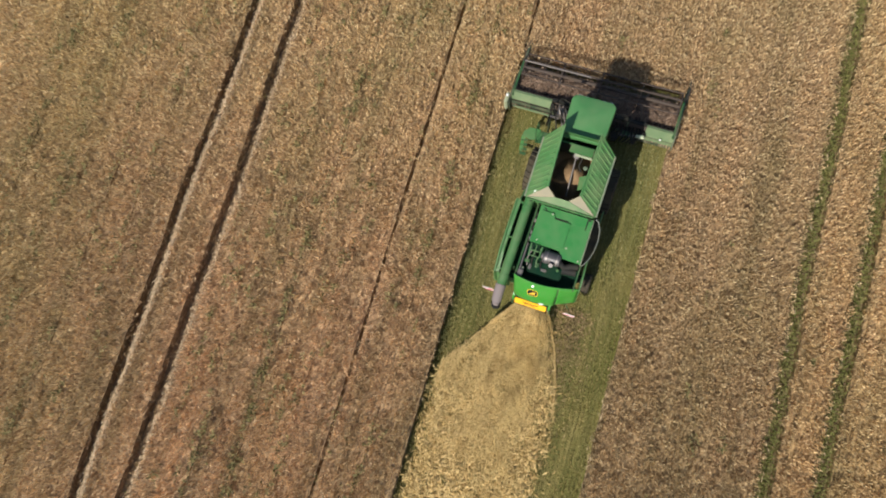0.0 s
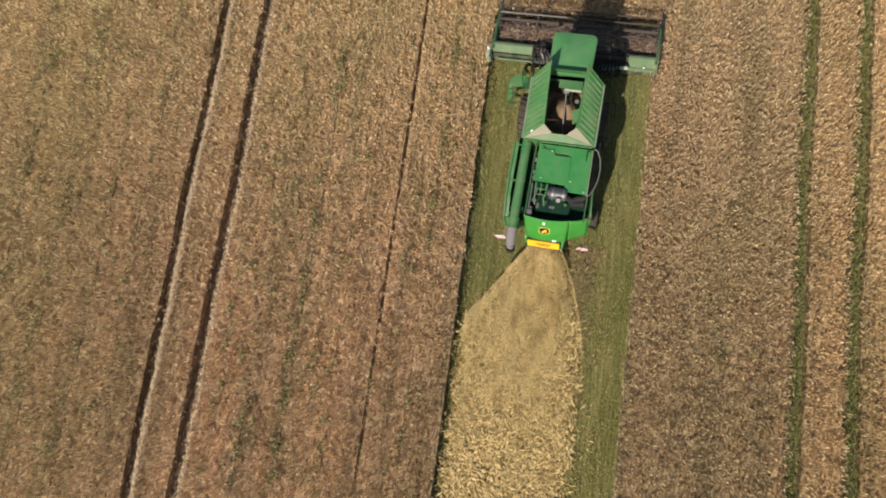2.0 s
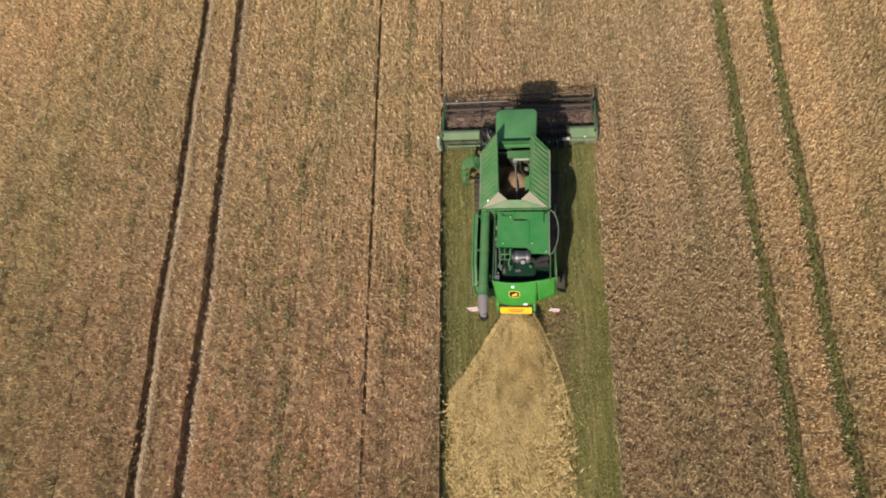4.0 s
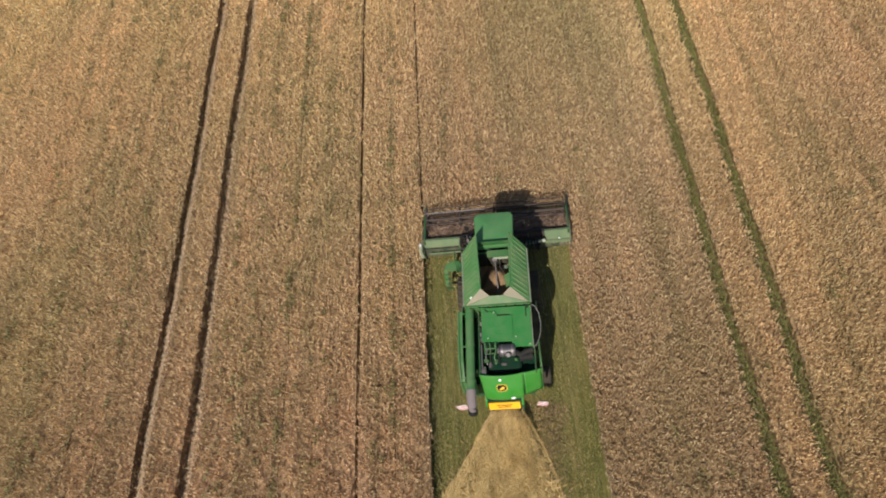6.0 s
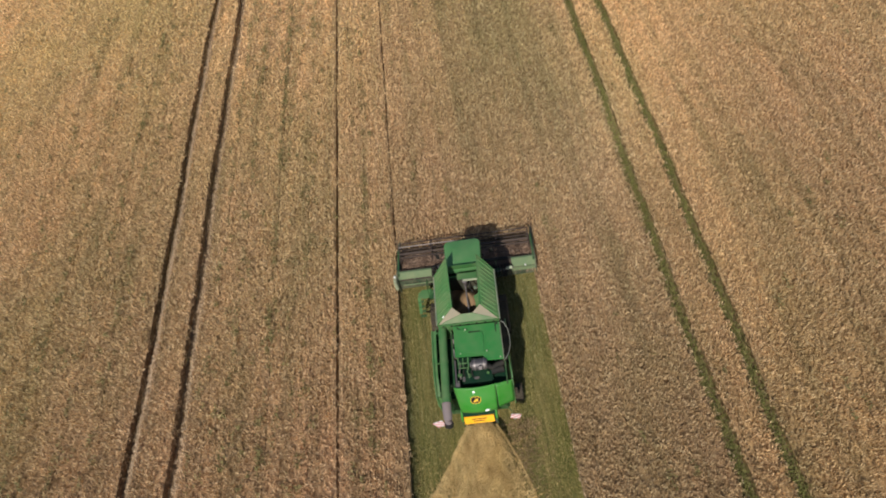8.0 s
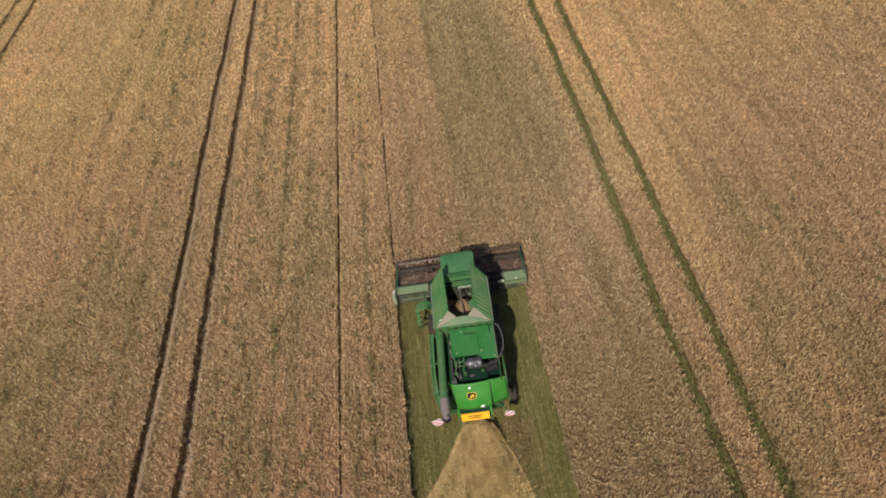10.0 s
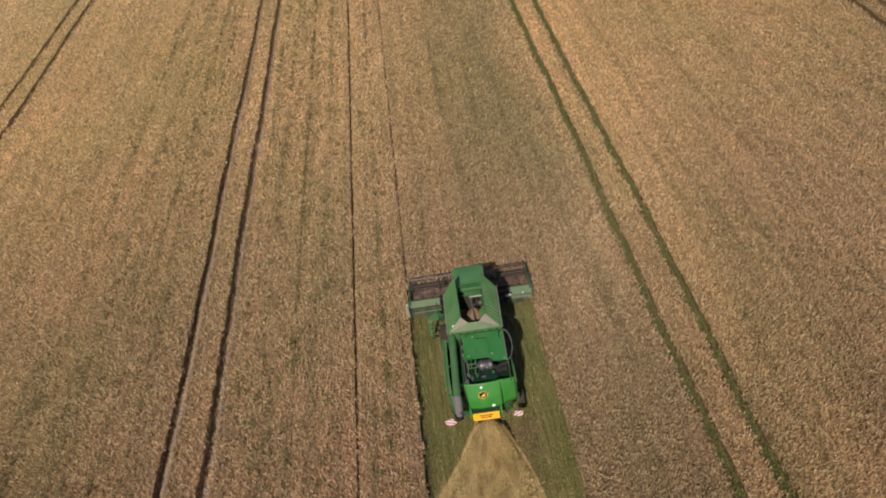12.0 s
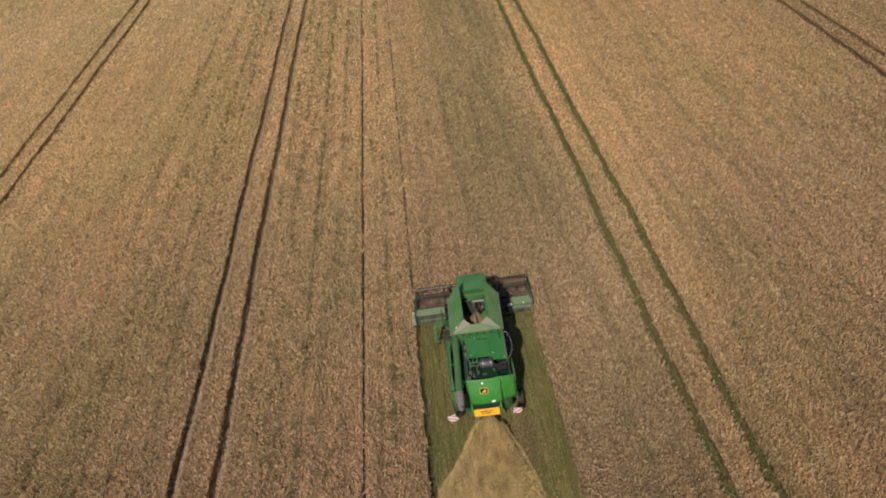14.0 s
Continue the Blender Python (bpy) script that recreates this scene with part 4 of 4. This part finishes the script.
    part("hoop_skirt", slab(bmesh.new(), hoop_pts + [(x * 0.97, y, 2.5) for x, y, z in hoop_pts[::-1]], (-0.02, 0, 0)), BLACK, hoop)


def rear_hood():
    def main(u, v):
        x = lerp((-0.77, 0, 0), (0.81, 0, 0), u).x
        pinch = 1 - 0.17 * v if u < 0.5 else 1 - 0.06 * v
        bow = 1 - (2 * u - 1) ** 2
        prof = v ** 1.25
        return (x * pinch, -2.98 - 0.10 * bow - 0.50 * math.sin(prof * 1.45), 3.12 + 0.04 * bow - 1.10 * v + 0.05 * math.sin(v * 3.14))
    hood = thick(part("rear_hood", sheet(bmesh.new(), main, 18, 12), GREEN_CLEAN, combine, "bright green rear engine hood"))
    def wing(u, v):
        x = 0.81 + 0.62 * u
        return (x, -2.99 + 0.20 * u - 0.42 * math.sin(v * 1.3) * (1 - 0.25 * u), 3.10 - 0.18 * u - 1.12 * v)
    thick(part("hood_wing", sheet(bmesh.new(), wing, 8, 8), GREEN_CLEAN, combine, "bright green hood corner"))
    part("hood_seam", pipe(bmesh.new(), [wing(0.0, v / 8) for v in range(9)], 0.014, 6), GREEN_DARK, hood)
    part("hood_rim", pipe(bmesh.new(), [main(u / 12, 0.0) for u in range(13)] + [wing(u / 4, 0.0) for u in range(1, 5)], 0.028, 8), GREEN_CLEAN, hood)
    # round badge: black with a plain yellow leaping bar shape
    def on(u, v, out=0.0):
        p = Vector(main(u, v))
        du, dv = Vector(main(u + 0.01, v)) - p, Vector(main(u, v + 0.01)) - p
        n = du.cross(dv).normalized()
        if n.y > 0:
            n = -n
        return p + n * out
    def patch(u0, v0, half_w, half_h, out, seg=20, power=2.0):
        pts = []
        for k in range(seg):
            a = 6.28319 * k / seg
            c, s = math.cos(a), math.sin(a)
            pts.append(on(u0 + half_w / 1.55 * math.copysign(abs(c) ** (2 / power), c), v0 + half_h / 1.2 * math.copysign(abs(s) ** (2 / power), s), out))
        return pts
    badge = part("badge", slab(bmesh.new(), patch(0.48, 0.46, 0.20, 0.15, 0.012, 24, 3), (0, 0.02, -0.01)), YELLOW, combine, "yellow-rimmed black badge", False)
    part("badge_face", slab(bmesh.new(), patch(0.48, 0.46, 0.175, 0.125, 0.017, 24, 3), (0, 0.01, 0)), BLACK, badge, "", False)
    part("badge_mark", slab(bmesh.new(), [on(0.42, 0.50, 0.024), on(0.50, 0.41, 0.024), on(0.555, 0.42, 0.024), on(0.53, 0.475, 0.024), on(0.56, 0.515, 0.024), on(0.50, 0.50, 0.024), on(0.445, 0.535, 0.024)], (0, 0.006, 0)), YELLOW, badge, "plain yellow mark", False)
    for u, v in ((0.46, 0.16), (0.73, 0.90)):
        part("rear_lamp", slab(bmesh.new(), patch(u, v, 0.05 if v < 0.5 else 0.085, 0.05, 0.03, 14), (0, 0.05, -0.02)), LENS, hood, "clear rear lamp", False)
    part("hood_base", slab(bmesh.new(), [(-0.72, -2.9, 2.1), (-0.66, -3.42, 2.02), (0.74, -3.42, 2.02), (0.84, -3.25, 1.9), (1.38, -3.1, 1.8), (1.38, -2.6, 1.8), (0.9, -2.4, 1.8), (-0.72, -2.4, 1.9)], (0, 0, -0.06)), GREEN_DARK, combine)


def banded(ring, lo, hi):
    """The piece of a flat outline that lies in a slanting band."""
    for sign, limit in ((1, lo), (-1, -hi)):
        kept = []
        for p, q in zip(ring, ring[1:] + ring[:1]):
            a, c = sign * (p[0] + p[1]) - limit, sign * (q[0] + q[1]) - limit
            if a >= 0:
                kept.append(p)
            if a * c < 0:
                t = a / (a - c)
                kept.append((p[0] + (q[0] - p[0]) * t, p[1] + (q[1] - p[1]) * t))
        ring = kept
    return ring


def spreader():
    # housing coloured dark for the shady gap under the hood
    chop = part("straw_chopper", slab(bmesh.new(), [(-0.62, -2.6, 1.9), (-0.62, -3.35, 1.95), (-0.62, -3.52, 1.72), (-0.62, -3.50, 1.30), (-0.62, -2.9, 1.0), (-0.62, -2.5, 1.2)], (1.24, 0, 0)), PIT_SHADE, combine, "straw chopper housing, shade of the gap in its dark colour")
    for x0, x1 in ((-0.70, -0.625), (0.625, 0.70)):
        part("chopper_bracket", slab(bmesh.new(), [(x0, -3.10, 2.02), (x0, -3.50, 1.86), (x0, -3.62, 1.62), (x0, -3.56, 1.30), (x0, -3.20, 1.25)], (x1 - x0, 0, 0)), GREEN_CLEAN, chop, "bright green end bracket", False)
    tilt = Vector((0, -0.13, -0.33))
    a, c = Vector((-0.60, -3.52, 1.70)), Vector((0.56, -3.52, 1.70))
    out = Vector((0, -0.033, 0.013))
    plate = part("marker_plate", slab(bmesh.new(), [a, c, c + tilt, a + tilt], out), ORANGE, combine, "orange-yellow marker plate with unreadable dark print", False)
    out2 = out * 1.08
    for y0, y1, x0, x1 in ((0.30, 0.42, 0.25, 0.75), (0.58, 0.70, 0.30, 0.68), (0.20, 0.80, 0.90, 0.93)):
        p = [a + (c - a) * x0 + tilt * y0, a + (c - a) * x1 + tilt * y0, a + (c - a) * x1 + tilt * y1, a + (c - a) * x0 + tilt * y1]
        part("print_bar", slab(bmesh.new(), [q + out2 for q in p], out * 0.06), BLACK if x0 < 0.5 else YELLOW, plate, "", False)
    for k in range(5):
        x = -0.5 + 0.25 * k
        part("vane", slab(bmesh.new(), [(x, -3.35, 1.32), (x * 1.25, -3.62, 1.24), (x * 1.25, -3.62, 1.04), (x, -3.35, 1.05)], (0.012, 0, 0)), STEEL, chop, "", False)
    part("vane_tray", slab(bmesh.new(), [(-0.6, -3.3, 1.36), (0.6, -3.3, 1.36), (0.68, -3.60, 1.31), (-0.68, -3.60, 1.31)], (0, 0, -0.02)), GREEN_DARK, chop, "", False)
    for s in (-1, 1):
        part("spreader_arm", pipe(bmesh.new(), [(0.60 * s, -3.48, 1.50), (0.70 * s, -3.72, 1.30)], 0.018, 8), GREEN_DARK, chop)
    for s, w, h, lean in ((-1, 0.42, 0.42, -24), (1, 0.38, 0.34, 14)):
        cx = -1.62 if s < 0 else 1.38
        m = pose(cx, -3.50, 1.25, -2, 0, 0) @ pose(0, 0, 0, 0, lean, 0)
        board = part("warning_board", box(bmesh.new(), -w / 2, w / 2, -0.008, 0.008, -h / 2, h / 2, 0.0, m), WHITE, combine, "red and white striped warning board", False)
        part("board_arm", pipe(bmesh.new(), [(0.9 * s, -2.9, 1.35), (1.30 * s, -3.3, 1.2), (1.42 * s, -3.485, 1.18)], 0.02, 8), GREEN_DARK, board)
        for lo in (-0.80 * w, -0.18 * w, 0.44 * w):
            ring = banded([(-w / 2, -h / 2), (w / 2, -h / 2), (w / 2, h / 2), (-w / 2, h / 2)], lo, lo + 0.24 * w)
            if len(ring) > 2:
                pts = [m @ Vector((-s * px, -0.0092, pz)) for px, pz in ring]
                part("stripe", slab(bmesh.new(), pts, m.to_3x3() @ Vector((0, -0.003, 0))), RED, board, "", False)


def unloading_auger():
    tube_ = part("unloading_auger", pipe(bmesh.new(), [(-1.08, 0.15, 3.20), (-1.08, -0.5, 3.16), (-1.09, -2.0, 3.02), (-1.10, -3.45, 2.88)], 0.165, 20), GREEN, combine, "green unloading auger tube folded back")
    for y, z in ((-0.62, 3.15), (-1.75, 3.045), (-3.1, 2.915)):
        part("tube_band", pipe(bmesh.new(), [(-1.085, y + 0.03, z + 0.003), (-1.085, y - 0.03, z - 0.003)], 0.178, 20), GREEN, tube_)
    part("spout", pipe(bmesh.new(), [(-1.10, -3.42, 2.89), (-1.10, -3.72, 2.82), (-1.10, -3.95, 2.66), (-1.10, -4.08, 2.38)], 0.18, 18, True, 0.16), RUBBER, tube_, "grey rubber spout")
    # black plug: shade in the open spout put into its colour
    part("spout_mouth", pipe(bmesh.new(), [(-1.10, -4.03, 2.47), (-1.10, -4.10, 2.33)], 0.168, 18), BLACK, tube_, "black plug for the shade in the spout's opening")
    part("auger_elbow", pipe(bmesh.new(), [(-1.08, 0.2, 3.2), (-1.08, 0.35, 3.0), (-1.08, 0.4, 2.4)], 0.17, 16), GREEN_DARK, tube_)
    part("tube_rest", box(bmesh.new(), -1.30, -0.86, -2.75, -2.62, 2.34, 2.80, 0.02), GREEN_DARK, combine)


def left_platform():
    deck = part("platform", box(bmesh.new(), -1.80, -0.85, 2.30, 2.78, 1.46, 1.52, 0.015), GREEN_DARK, combine, "dark green cab platform")
    part("step_plate", slab(bmesh.new(), [(-2.32, 2.42, 1.53), (-2.30, 2.62, 1.53), (-2.12, 2.80, 1.53), (-1.72, 2.82, 1.54), (-1.62, 2.66, 1.54), (-1.70, 2.40, 1.54), (-2.0, 2.34, 1.53)], (0, 0, -0.05)), GREEN_COVER, deck, "bright green step plate", False)
    part("ladder_side", slab(bmesh.new(), [(-2.34, 2.44, 1.5), (-2.20, 2.46, 1.5), (-2.25, 2.10, 0.75), (-2.38, 2.08, 0.75)], (0, 0, -0.04)), GREEN, deck, "", False)
    for k in range(4):
        z = 0.55 + 0.24 * k
        part("rung", box(bmesh.new(), -2.36, -2.10, 2.00 + 0.10 * k, 2.12 + 0.10 * k, z, z + 0.03, 0.008), GREEN_DARK, deck)
    part("guard_rail", pipe(bmesh.new(), [(-1.78, 2.80, 1.5), (-1.78, 2.80, 2.3), (-1.78, 2.45, 2.35), (-1.76, 2.3, 1.5)], 0.018, 8), GREEN_DARK, deck)
    for s in (-1, 1):
        arm = part("mirror_arm", pipe(bmesh.new(), [(0.7 * s, 3.4, 3.2), (1.15 * s, 3.55, 3.15), (1.25 * s, 3.5, 3.0)], 0.018, 8), BLACK, combine)
        part("mirror", box(bmesh.new(), 1.17 * s - 0.09, 1.17 * s + 0.09, 3.47, 3.51, 2.75, 3.05, 0.015), BLACK, arm)
    part("feeder_house", slab(bmesh.new(), [(-0.62, 1.9, 1.9), (-0.62, 2.6, 1.75), (-0.62, 4.05, 0.98), (-0.62, 4.05, 0.30), (-0.62, 2.4, 0.85), (-0.62, 1.9, 1.0)], (1.14, 0, 0)), GREEN_DARK, combine)
    for k in range(9):
        x = -1.45 + 0.085 * k
        h = RNG.uniform(-0.12, 0.12)
        pts = [(x, 4.12 + h * 0.3, 1.15), (x - 0.06 + h, 3.9, 1.62 + h), (x + 0.1, 3.55 + h, 1.72 + 0.1 * (k % 3)), (x + 0.24 + h, 3.25, 1.55), (x + 0.30, 2.95, 1.45)]
        part("hydraulic_hose", pipe(bmesh.new(), pts, 0.028, 8), STEEL if k % 2 else BLACK, combine)
    for k in range(8):
        x = 0.85 + 0.13 * k
        h = RNG.uniform(-0.1, 0.1)
        pts = [(x, 4.1, 0.95 + h * 0.4), (x + 0.03 + h * 0.4, 3.95, 1.08), (x + 0.02, 3.78 + h * 0.3, 1.10 + h * 0.5), (x - 0.04 - h, 3.62, 0.98), (x - 0.1, 3.5, 0.8)]
        part("drive_hose", pipe(bmesh.new(), pts, 0.026, 8), BLACK, combine)
    for x, y, w, d, z in ((0.80, 3.45, 0.22, 0.3, 1.0), (1.15, 3.70, 0.30, 0.16, 1.05), (1.55, 3.55, 0.18, 0.22, 0.98), (1.85, 3.86, 0.16, 0.12, 1.08)):
        part("drive_housing", box(bmesh.new(), x, x + w, y, y + d, z - 0.3, z, 0.03), GREEN_DARK if w > 0.25 else BLACK, combine)
    for x, y, w, d, z in ((-1.72, 3.80, 0.10, 0.34, 1.18), (-1.60, 3.55, 0.36, 0.07, 1.22), (-1.22, 3.72, 0.14, 0.26, 1.30), (-0.98, 3.30, 0.16, 0.18, 1.52), (-1.66, 3.22, 0.06, 0.62, 1.10)):
        part("lift_bracket", box(bmesh.new(), x, x + w, y, y + d, z - 0.12, z, 0.02), STEEL if d < 0.3 else BLACK, combine)
    part("coupler_block", box(bmesh.new(), -1.35, -1.05, 3.55, 3.85, 1.35, 1.62, 0.03), STEEL, combine, "grey hydraulic coupler block")


def header():
    XL, XR = -3.32, 3.04
    # back wall: a sloping sheet over a vertical one, with the trough floor, as one frame
    bm = bmesh.new()
    prof = [(4.32, 1.13), (4.24, 1.14), (4.02, 0.80), (3.98, 0.30), (4.05, 0.20), (5.75, 0.13), (5.75, 0.17), (4.9, 0.24), (4.2, 0.30), (4.1, 0.55), (4.26, 1.02), (4.32, 1.08)]
    slab(bm, [(XL, y, z) for y, z in prof], (XR - XL, 0, 0))
    head = part("header", bm, REEL, combine, "wide green cutting header with dark reel", False)
    for x0, x1, ym, zm, yl, zl in ((XL, -1.72, 4.03, 1.0, 3.98, 0.90), (1.98, XR, 3.96, 0.86, 3.90, 0.60)):
        part("back_sheet", slab(bmesh.new(), [(x0, 4.26, 1.17), (x0, 4.16, 1.19), (x0, ym, zm), (x0, yl, zl), (x0, yl + 0.03, zl), (x0, ym + 0.03, zm - 0.02), (x0, 4.18, 1.155), (x0, 4.26, 1.14)], (x1 - x0, 0, 0)), HEADER_SHEET, head, "dusty green rear sheet of the header", False)
    part("lower_sheet", slab(bmesh.new(), [(XL, 3.945, 0.82), (XL, 3.92, 0.60), (XL, 3.93, 0.24), (XL, 3.95, 0.24), (XL, 3.945, 0.60), (XL, 3.96, 0.82)], (XR - XL, 0, 0)), DIVIDER, head, "", False)
    # black middle: shade on the back wall put into the colour
    part("top_beam", box(bmesh.new(), -1.70, 1.96, 4.16, 4.30, 1.16, 1.26, 0.02), BLACK, head)
    for x in (-2.6, -1.78, -1.0, 1.25):
        part("back_rib", slab(bmesh.new(), [(x, 4.16, 1.195), (x, 3.99, 0.955), (x, 3.94, 0.84), (x, 3.97, 0.84), (x, 4.02, 0.94)], (0.03, 0, 0.006)), HEADER_SHEET, head, "", False)
    part("rear_pipe", pipe(bmesh.new(), [(XL + 0.2, 3.78, 0.72), (-1.75, 3.78, 0.72), (-1.6, 3.6, 0.74), (-1.55, 3.1, 0.8)], 0.035, 8), HEADER_SHEET, head)
    # auger with its flighting
    auger = part("feed_auger", pipe(bmesh.new(), [(XL + 0.06, 4.58, 0.60), (XR - 0.06, 4.58, 0.60)], 0.17, 16), REEL, combine, "dark feed auger")
    bm = bmesh.new()
    for x0, x1, turns in ((XL + 0.1, -0.7, 5), (XR - 0.1, 0.5, -5)):
        n, prev = abs(turns) * 18, None
        for k in range(n + 1):
            x, a = x0 + (x1 - x0) * k / n, 6.28319 * turns * k / n
            q = [bm.verts.new((x, 4.58 + r * math.cos(a), 0.60 + r * math.sin(a))) for r in (0.15, 0.30)]
            if prev:
                bm.faces.new((prev[0], prev[1], q[1], q[0]))
            prev = q
    thick(part("flighting", bm, REEL, auger), 0.008)
    part("knife_bar", box(bmesh.new(), XL, XR, 5.72, 5.80, 0.12, 0.17, 0.008), STEEL, head)
    bm = bmesh.new()
    for k in range(82):
        x = XL + 0.08 + k * 0.0765
        slab(bm, [(x - 0.018, 5.78, 0.13), (x + 0.018, 5.78, 0.13), (x, 5.90, 0.15)], (0, 0, 0.02))
    tagged(part("knife_guards", bm, STEEL, head, "", False), kind="stuff")
    # reel: shaft, spiders, six bats with tines
    ry, rz, rr = 5.30, 1.12, 0.50
    reel = part("reel", pipe(bmesh.new(), [(XL + 0.12, ry, rz), (XR - 0.12, ry, rz)], 0.07, 14), REEL, combine, "dark reel shaft")
    for x in (XL + 0.16, XL + 1.65, -0.15, XR - 1.65, XR - 0.16):
        bm = bmesh.new()
        for k in range(6):
            a = radians(28 + 60 * k)
            pipe(bm, [(x, ry, rz), (x, ry + rr * math.cos(a), rz + rr * math.sin(a))], 0.018, 6)
            a2 = radians(88 + 60 * k)
            pipe(bm, [(x, ry + rr * math.cos(a), rz + rr * math.sin(a)), (x, ry + rr * math.cos(a2), rz + rr * math.sin(a2))], 0.014, 6)
        part("spider", bm, REEL, reel)
    for k in range(6):
        a = radians(28 + 60 * k)
        y, z = ry + rr * math.cos(a), rz + rr * math.sin(a)
        part("reel_bat", pipe(bmesh.new(), [(XL + 0.14, y, z), (XR - 0.14, y, z)], 0.026, 8), REEL, reel)
        if k == 1:
            # one bat is lighter over its left half
            part("bat_sleeve", pipe(bmesh.new(), [(XL + 0.16, y, z), (-0.55, y, z)], 0.03, 8), BAT, reel, "lighter sleeve over the left half of one reel bat")
        bm = bmesh.new()
        for j in range(61):
            x = XL + 0.2 + j * 0.098
            pipe(bm, [(x, y, z), (x, y + 0.03, z - 0.12), (x, y + 0.07, z - 0.26)], 0.011, 4, False)
        tagged(part("tines", bm, REEL, reel, "spring tines", False), kind="stuff")
    for x in (XL + 0.05, XR - 0.05):
        part("reel_arm", box(bmesh.new(), x - 0.035, x + 0.035, 4.0, 5.5, 1.10, 1.19, 0.015), GREEN_DARK, head)
        part("lift_ram", pipe(bmesh.new(), [(x, 4.1, 0.7), (x, 5.0, 1.10)], 0.03, 8), STEEL, head)
    # end dividers: deep sheets that run to a point in the crop
    for x, s in ((XL, -1), (XR, 1)):
        end = part("end_divider", slab(bmesh.new(), [(x, 3.80, 0.15), (x, 3.74, 0.85), (x, 4.10, 1.20), (x, 4.9, 1.05), (x, 5.7, 0.85), (x, 6.45, 0.45), (x, 6.5, 0.25), (x, 5.7, 0.10)], (0.05 * s, 0, 0)), DIVIDER, combine, "", False)
        part("divider_tip", pipe(bmesh.new(), [(x + 0.03 * s, 5.75, 0.62), (x + 0.03 * s, 6.3, 0.62), (x + 0.0, 6.85, 0.30)], 0.09, 10, True, 0.02), DIVIDER, end)
        part("crop_lifter", pipe(bmesh.new(), [(x + 0.02 * s, 5.6, 0.88), (x + 0.06 * s, 6.2, 1.02), (x - 0.05 * s, 6.5, 1.05)], 0.016, 6), REEL, end)
    cover = part("drive_cover", box(bmesh.new(), XL - 0.18, XL - 0.052, 3.60, 4.10, 0.55, 1.24, 0.05), PALE, combine, "pale green drive cover")
    part("cover_cap", pipe(bmesh.new(), [(XL - 0.12, 3.92, 1.23), (XL - 0.12, 3.92, 1.27)], 0.05, 12), WHITE, cover)
    part("drive_shaft", pipe(bmesh.new(), [(1.05, 3.70, 0.95), (1.70, 3.78, 0.98), (2.02, 3.80, 1.0)], 0.05, 10), STEEL, head)
    part("shaft_guard", pipe(bmesh.new(), [(1.70, 3.76, 1.04), (1.98, 3.79, 1.06)], 0.075, 12), PALE, head, "pale shaft guard")
    part("side_reflector", box(bmesh.new(), 2.55, 2.62, 3.90, 3.94, 0.92, 0.98, 0.006, Matrix.Translation((0, -0.02, 0.02))), WHITE, head)


body()
for wx, wy, wr, ww, lugs in ((-1.46, 1.45, 0.86, 0.64, 22), (1.30, 1.45, 0.86, 0.56, 22), (-1.45, -1.9, 0.46, 0.40, 18), (1.60, -2.05, 0.36, 0.34, 18)):
    wheel(wx, wy, wr, ww, lugs)
cab()
grain_tank()
engine_deck()
rear_hood()
spreader()
unloading_auger()
left_platform()
header()
HEADING = -3.08
combine.matrix_world = pose(0.10, 0, 0, 0, 0, HEADING)

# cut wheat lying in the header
# darker than standing wheat: the reel's shade put into the colour
SHADED_STEMS = plants("reel-shaded wheat stems", [(0.0, (0.14, 0.09, 0.062)), (0.6, (0.27, 0.18, 0.125)), (1.0, (0.42, 0.30, 0.21))], ((0.85, 0.85, 0.85), (0.7, 0.7, 0.7)))
n = 13000
x, y = RNG.uniform(-3.25, 2.98, n), np.clip(RNG.normal(4.75, 0.42, n), 4.12, 6.0)
z = 0.46 + 0.34 * np.exp(-((y - 5.0) / 0.5) ** 2) + RNG.uniform(0, 0.10, n) + 0.05 * lumps(x, y, 0.7, 51)
lying = blades("cut_wheat", np.stack([x, y, z], 1), RNG.normal(-1.57, 0.7, n), RNG.normal(0.1, 0.3, n), RNG.uniform(0.14, 0.34, n), RNG.uniform(0.025, 0.05, n), SHADED_STEMS)
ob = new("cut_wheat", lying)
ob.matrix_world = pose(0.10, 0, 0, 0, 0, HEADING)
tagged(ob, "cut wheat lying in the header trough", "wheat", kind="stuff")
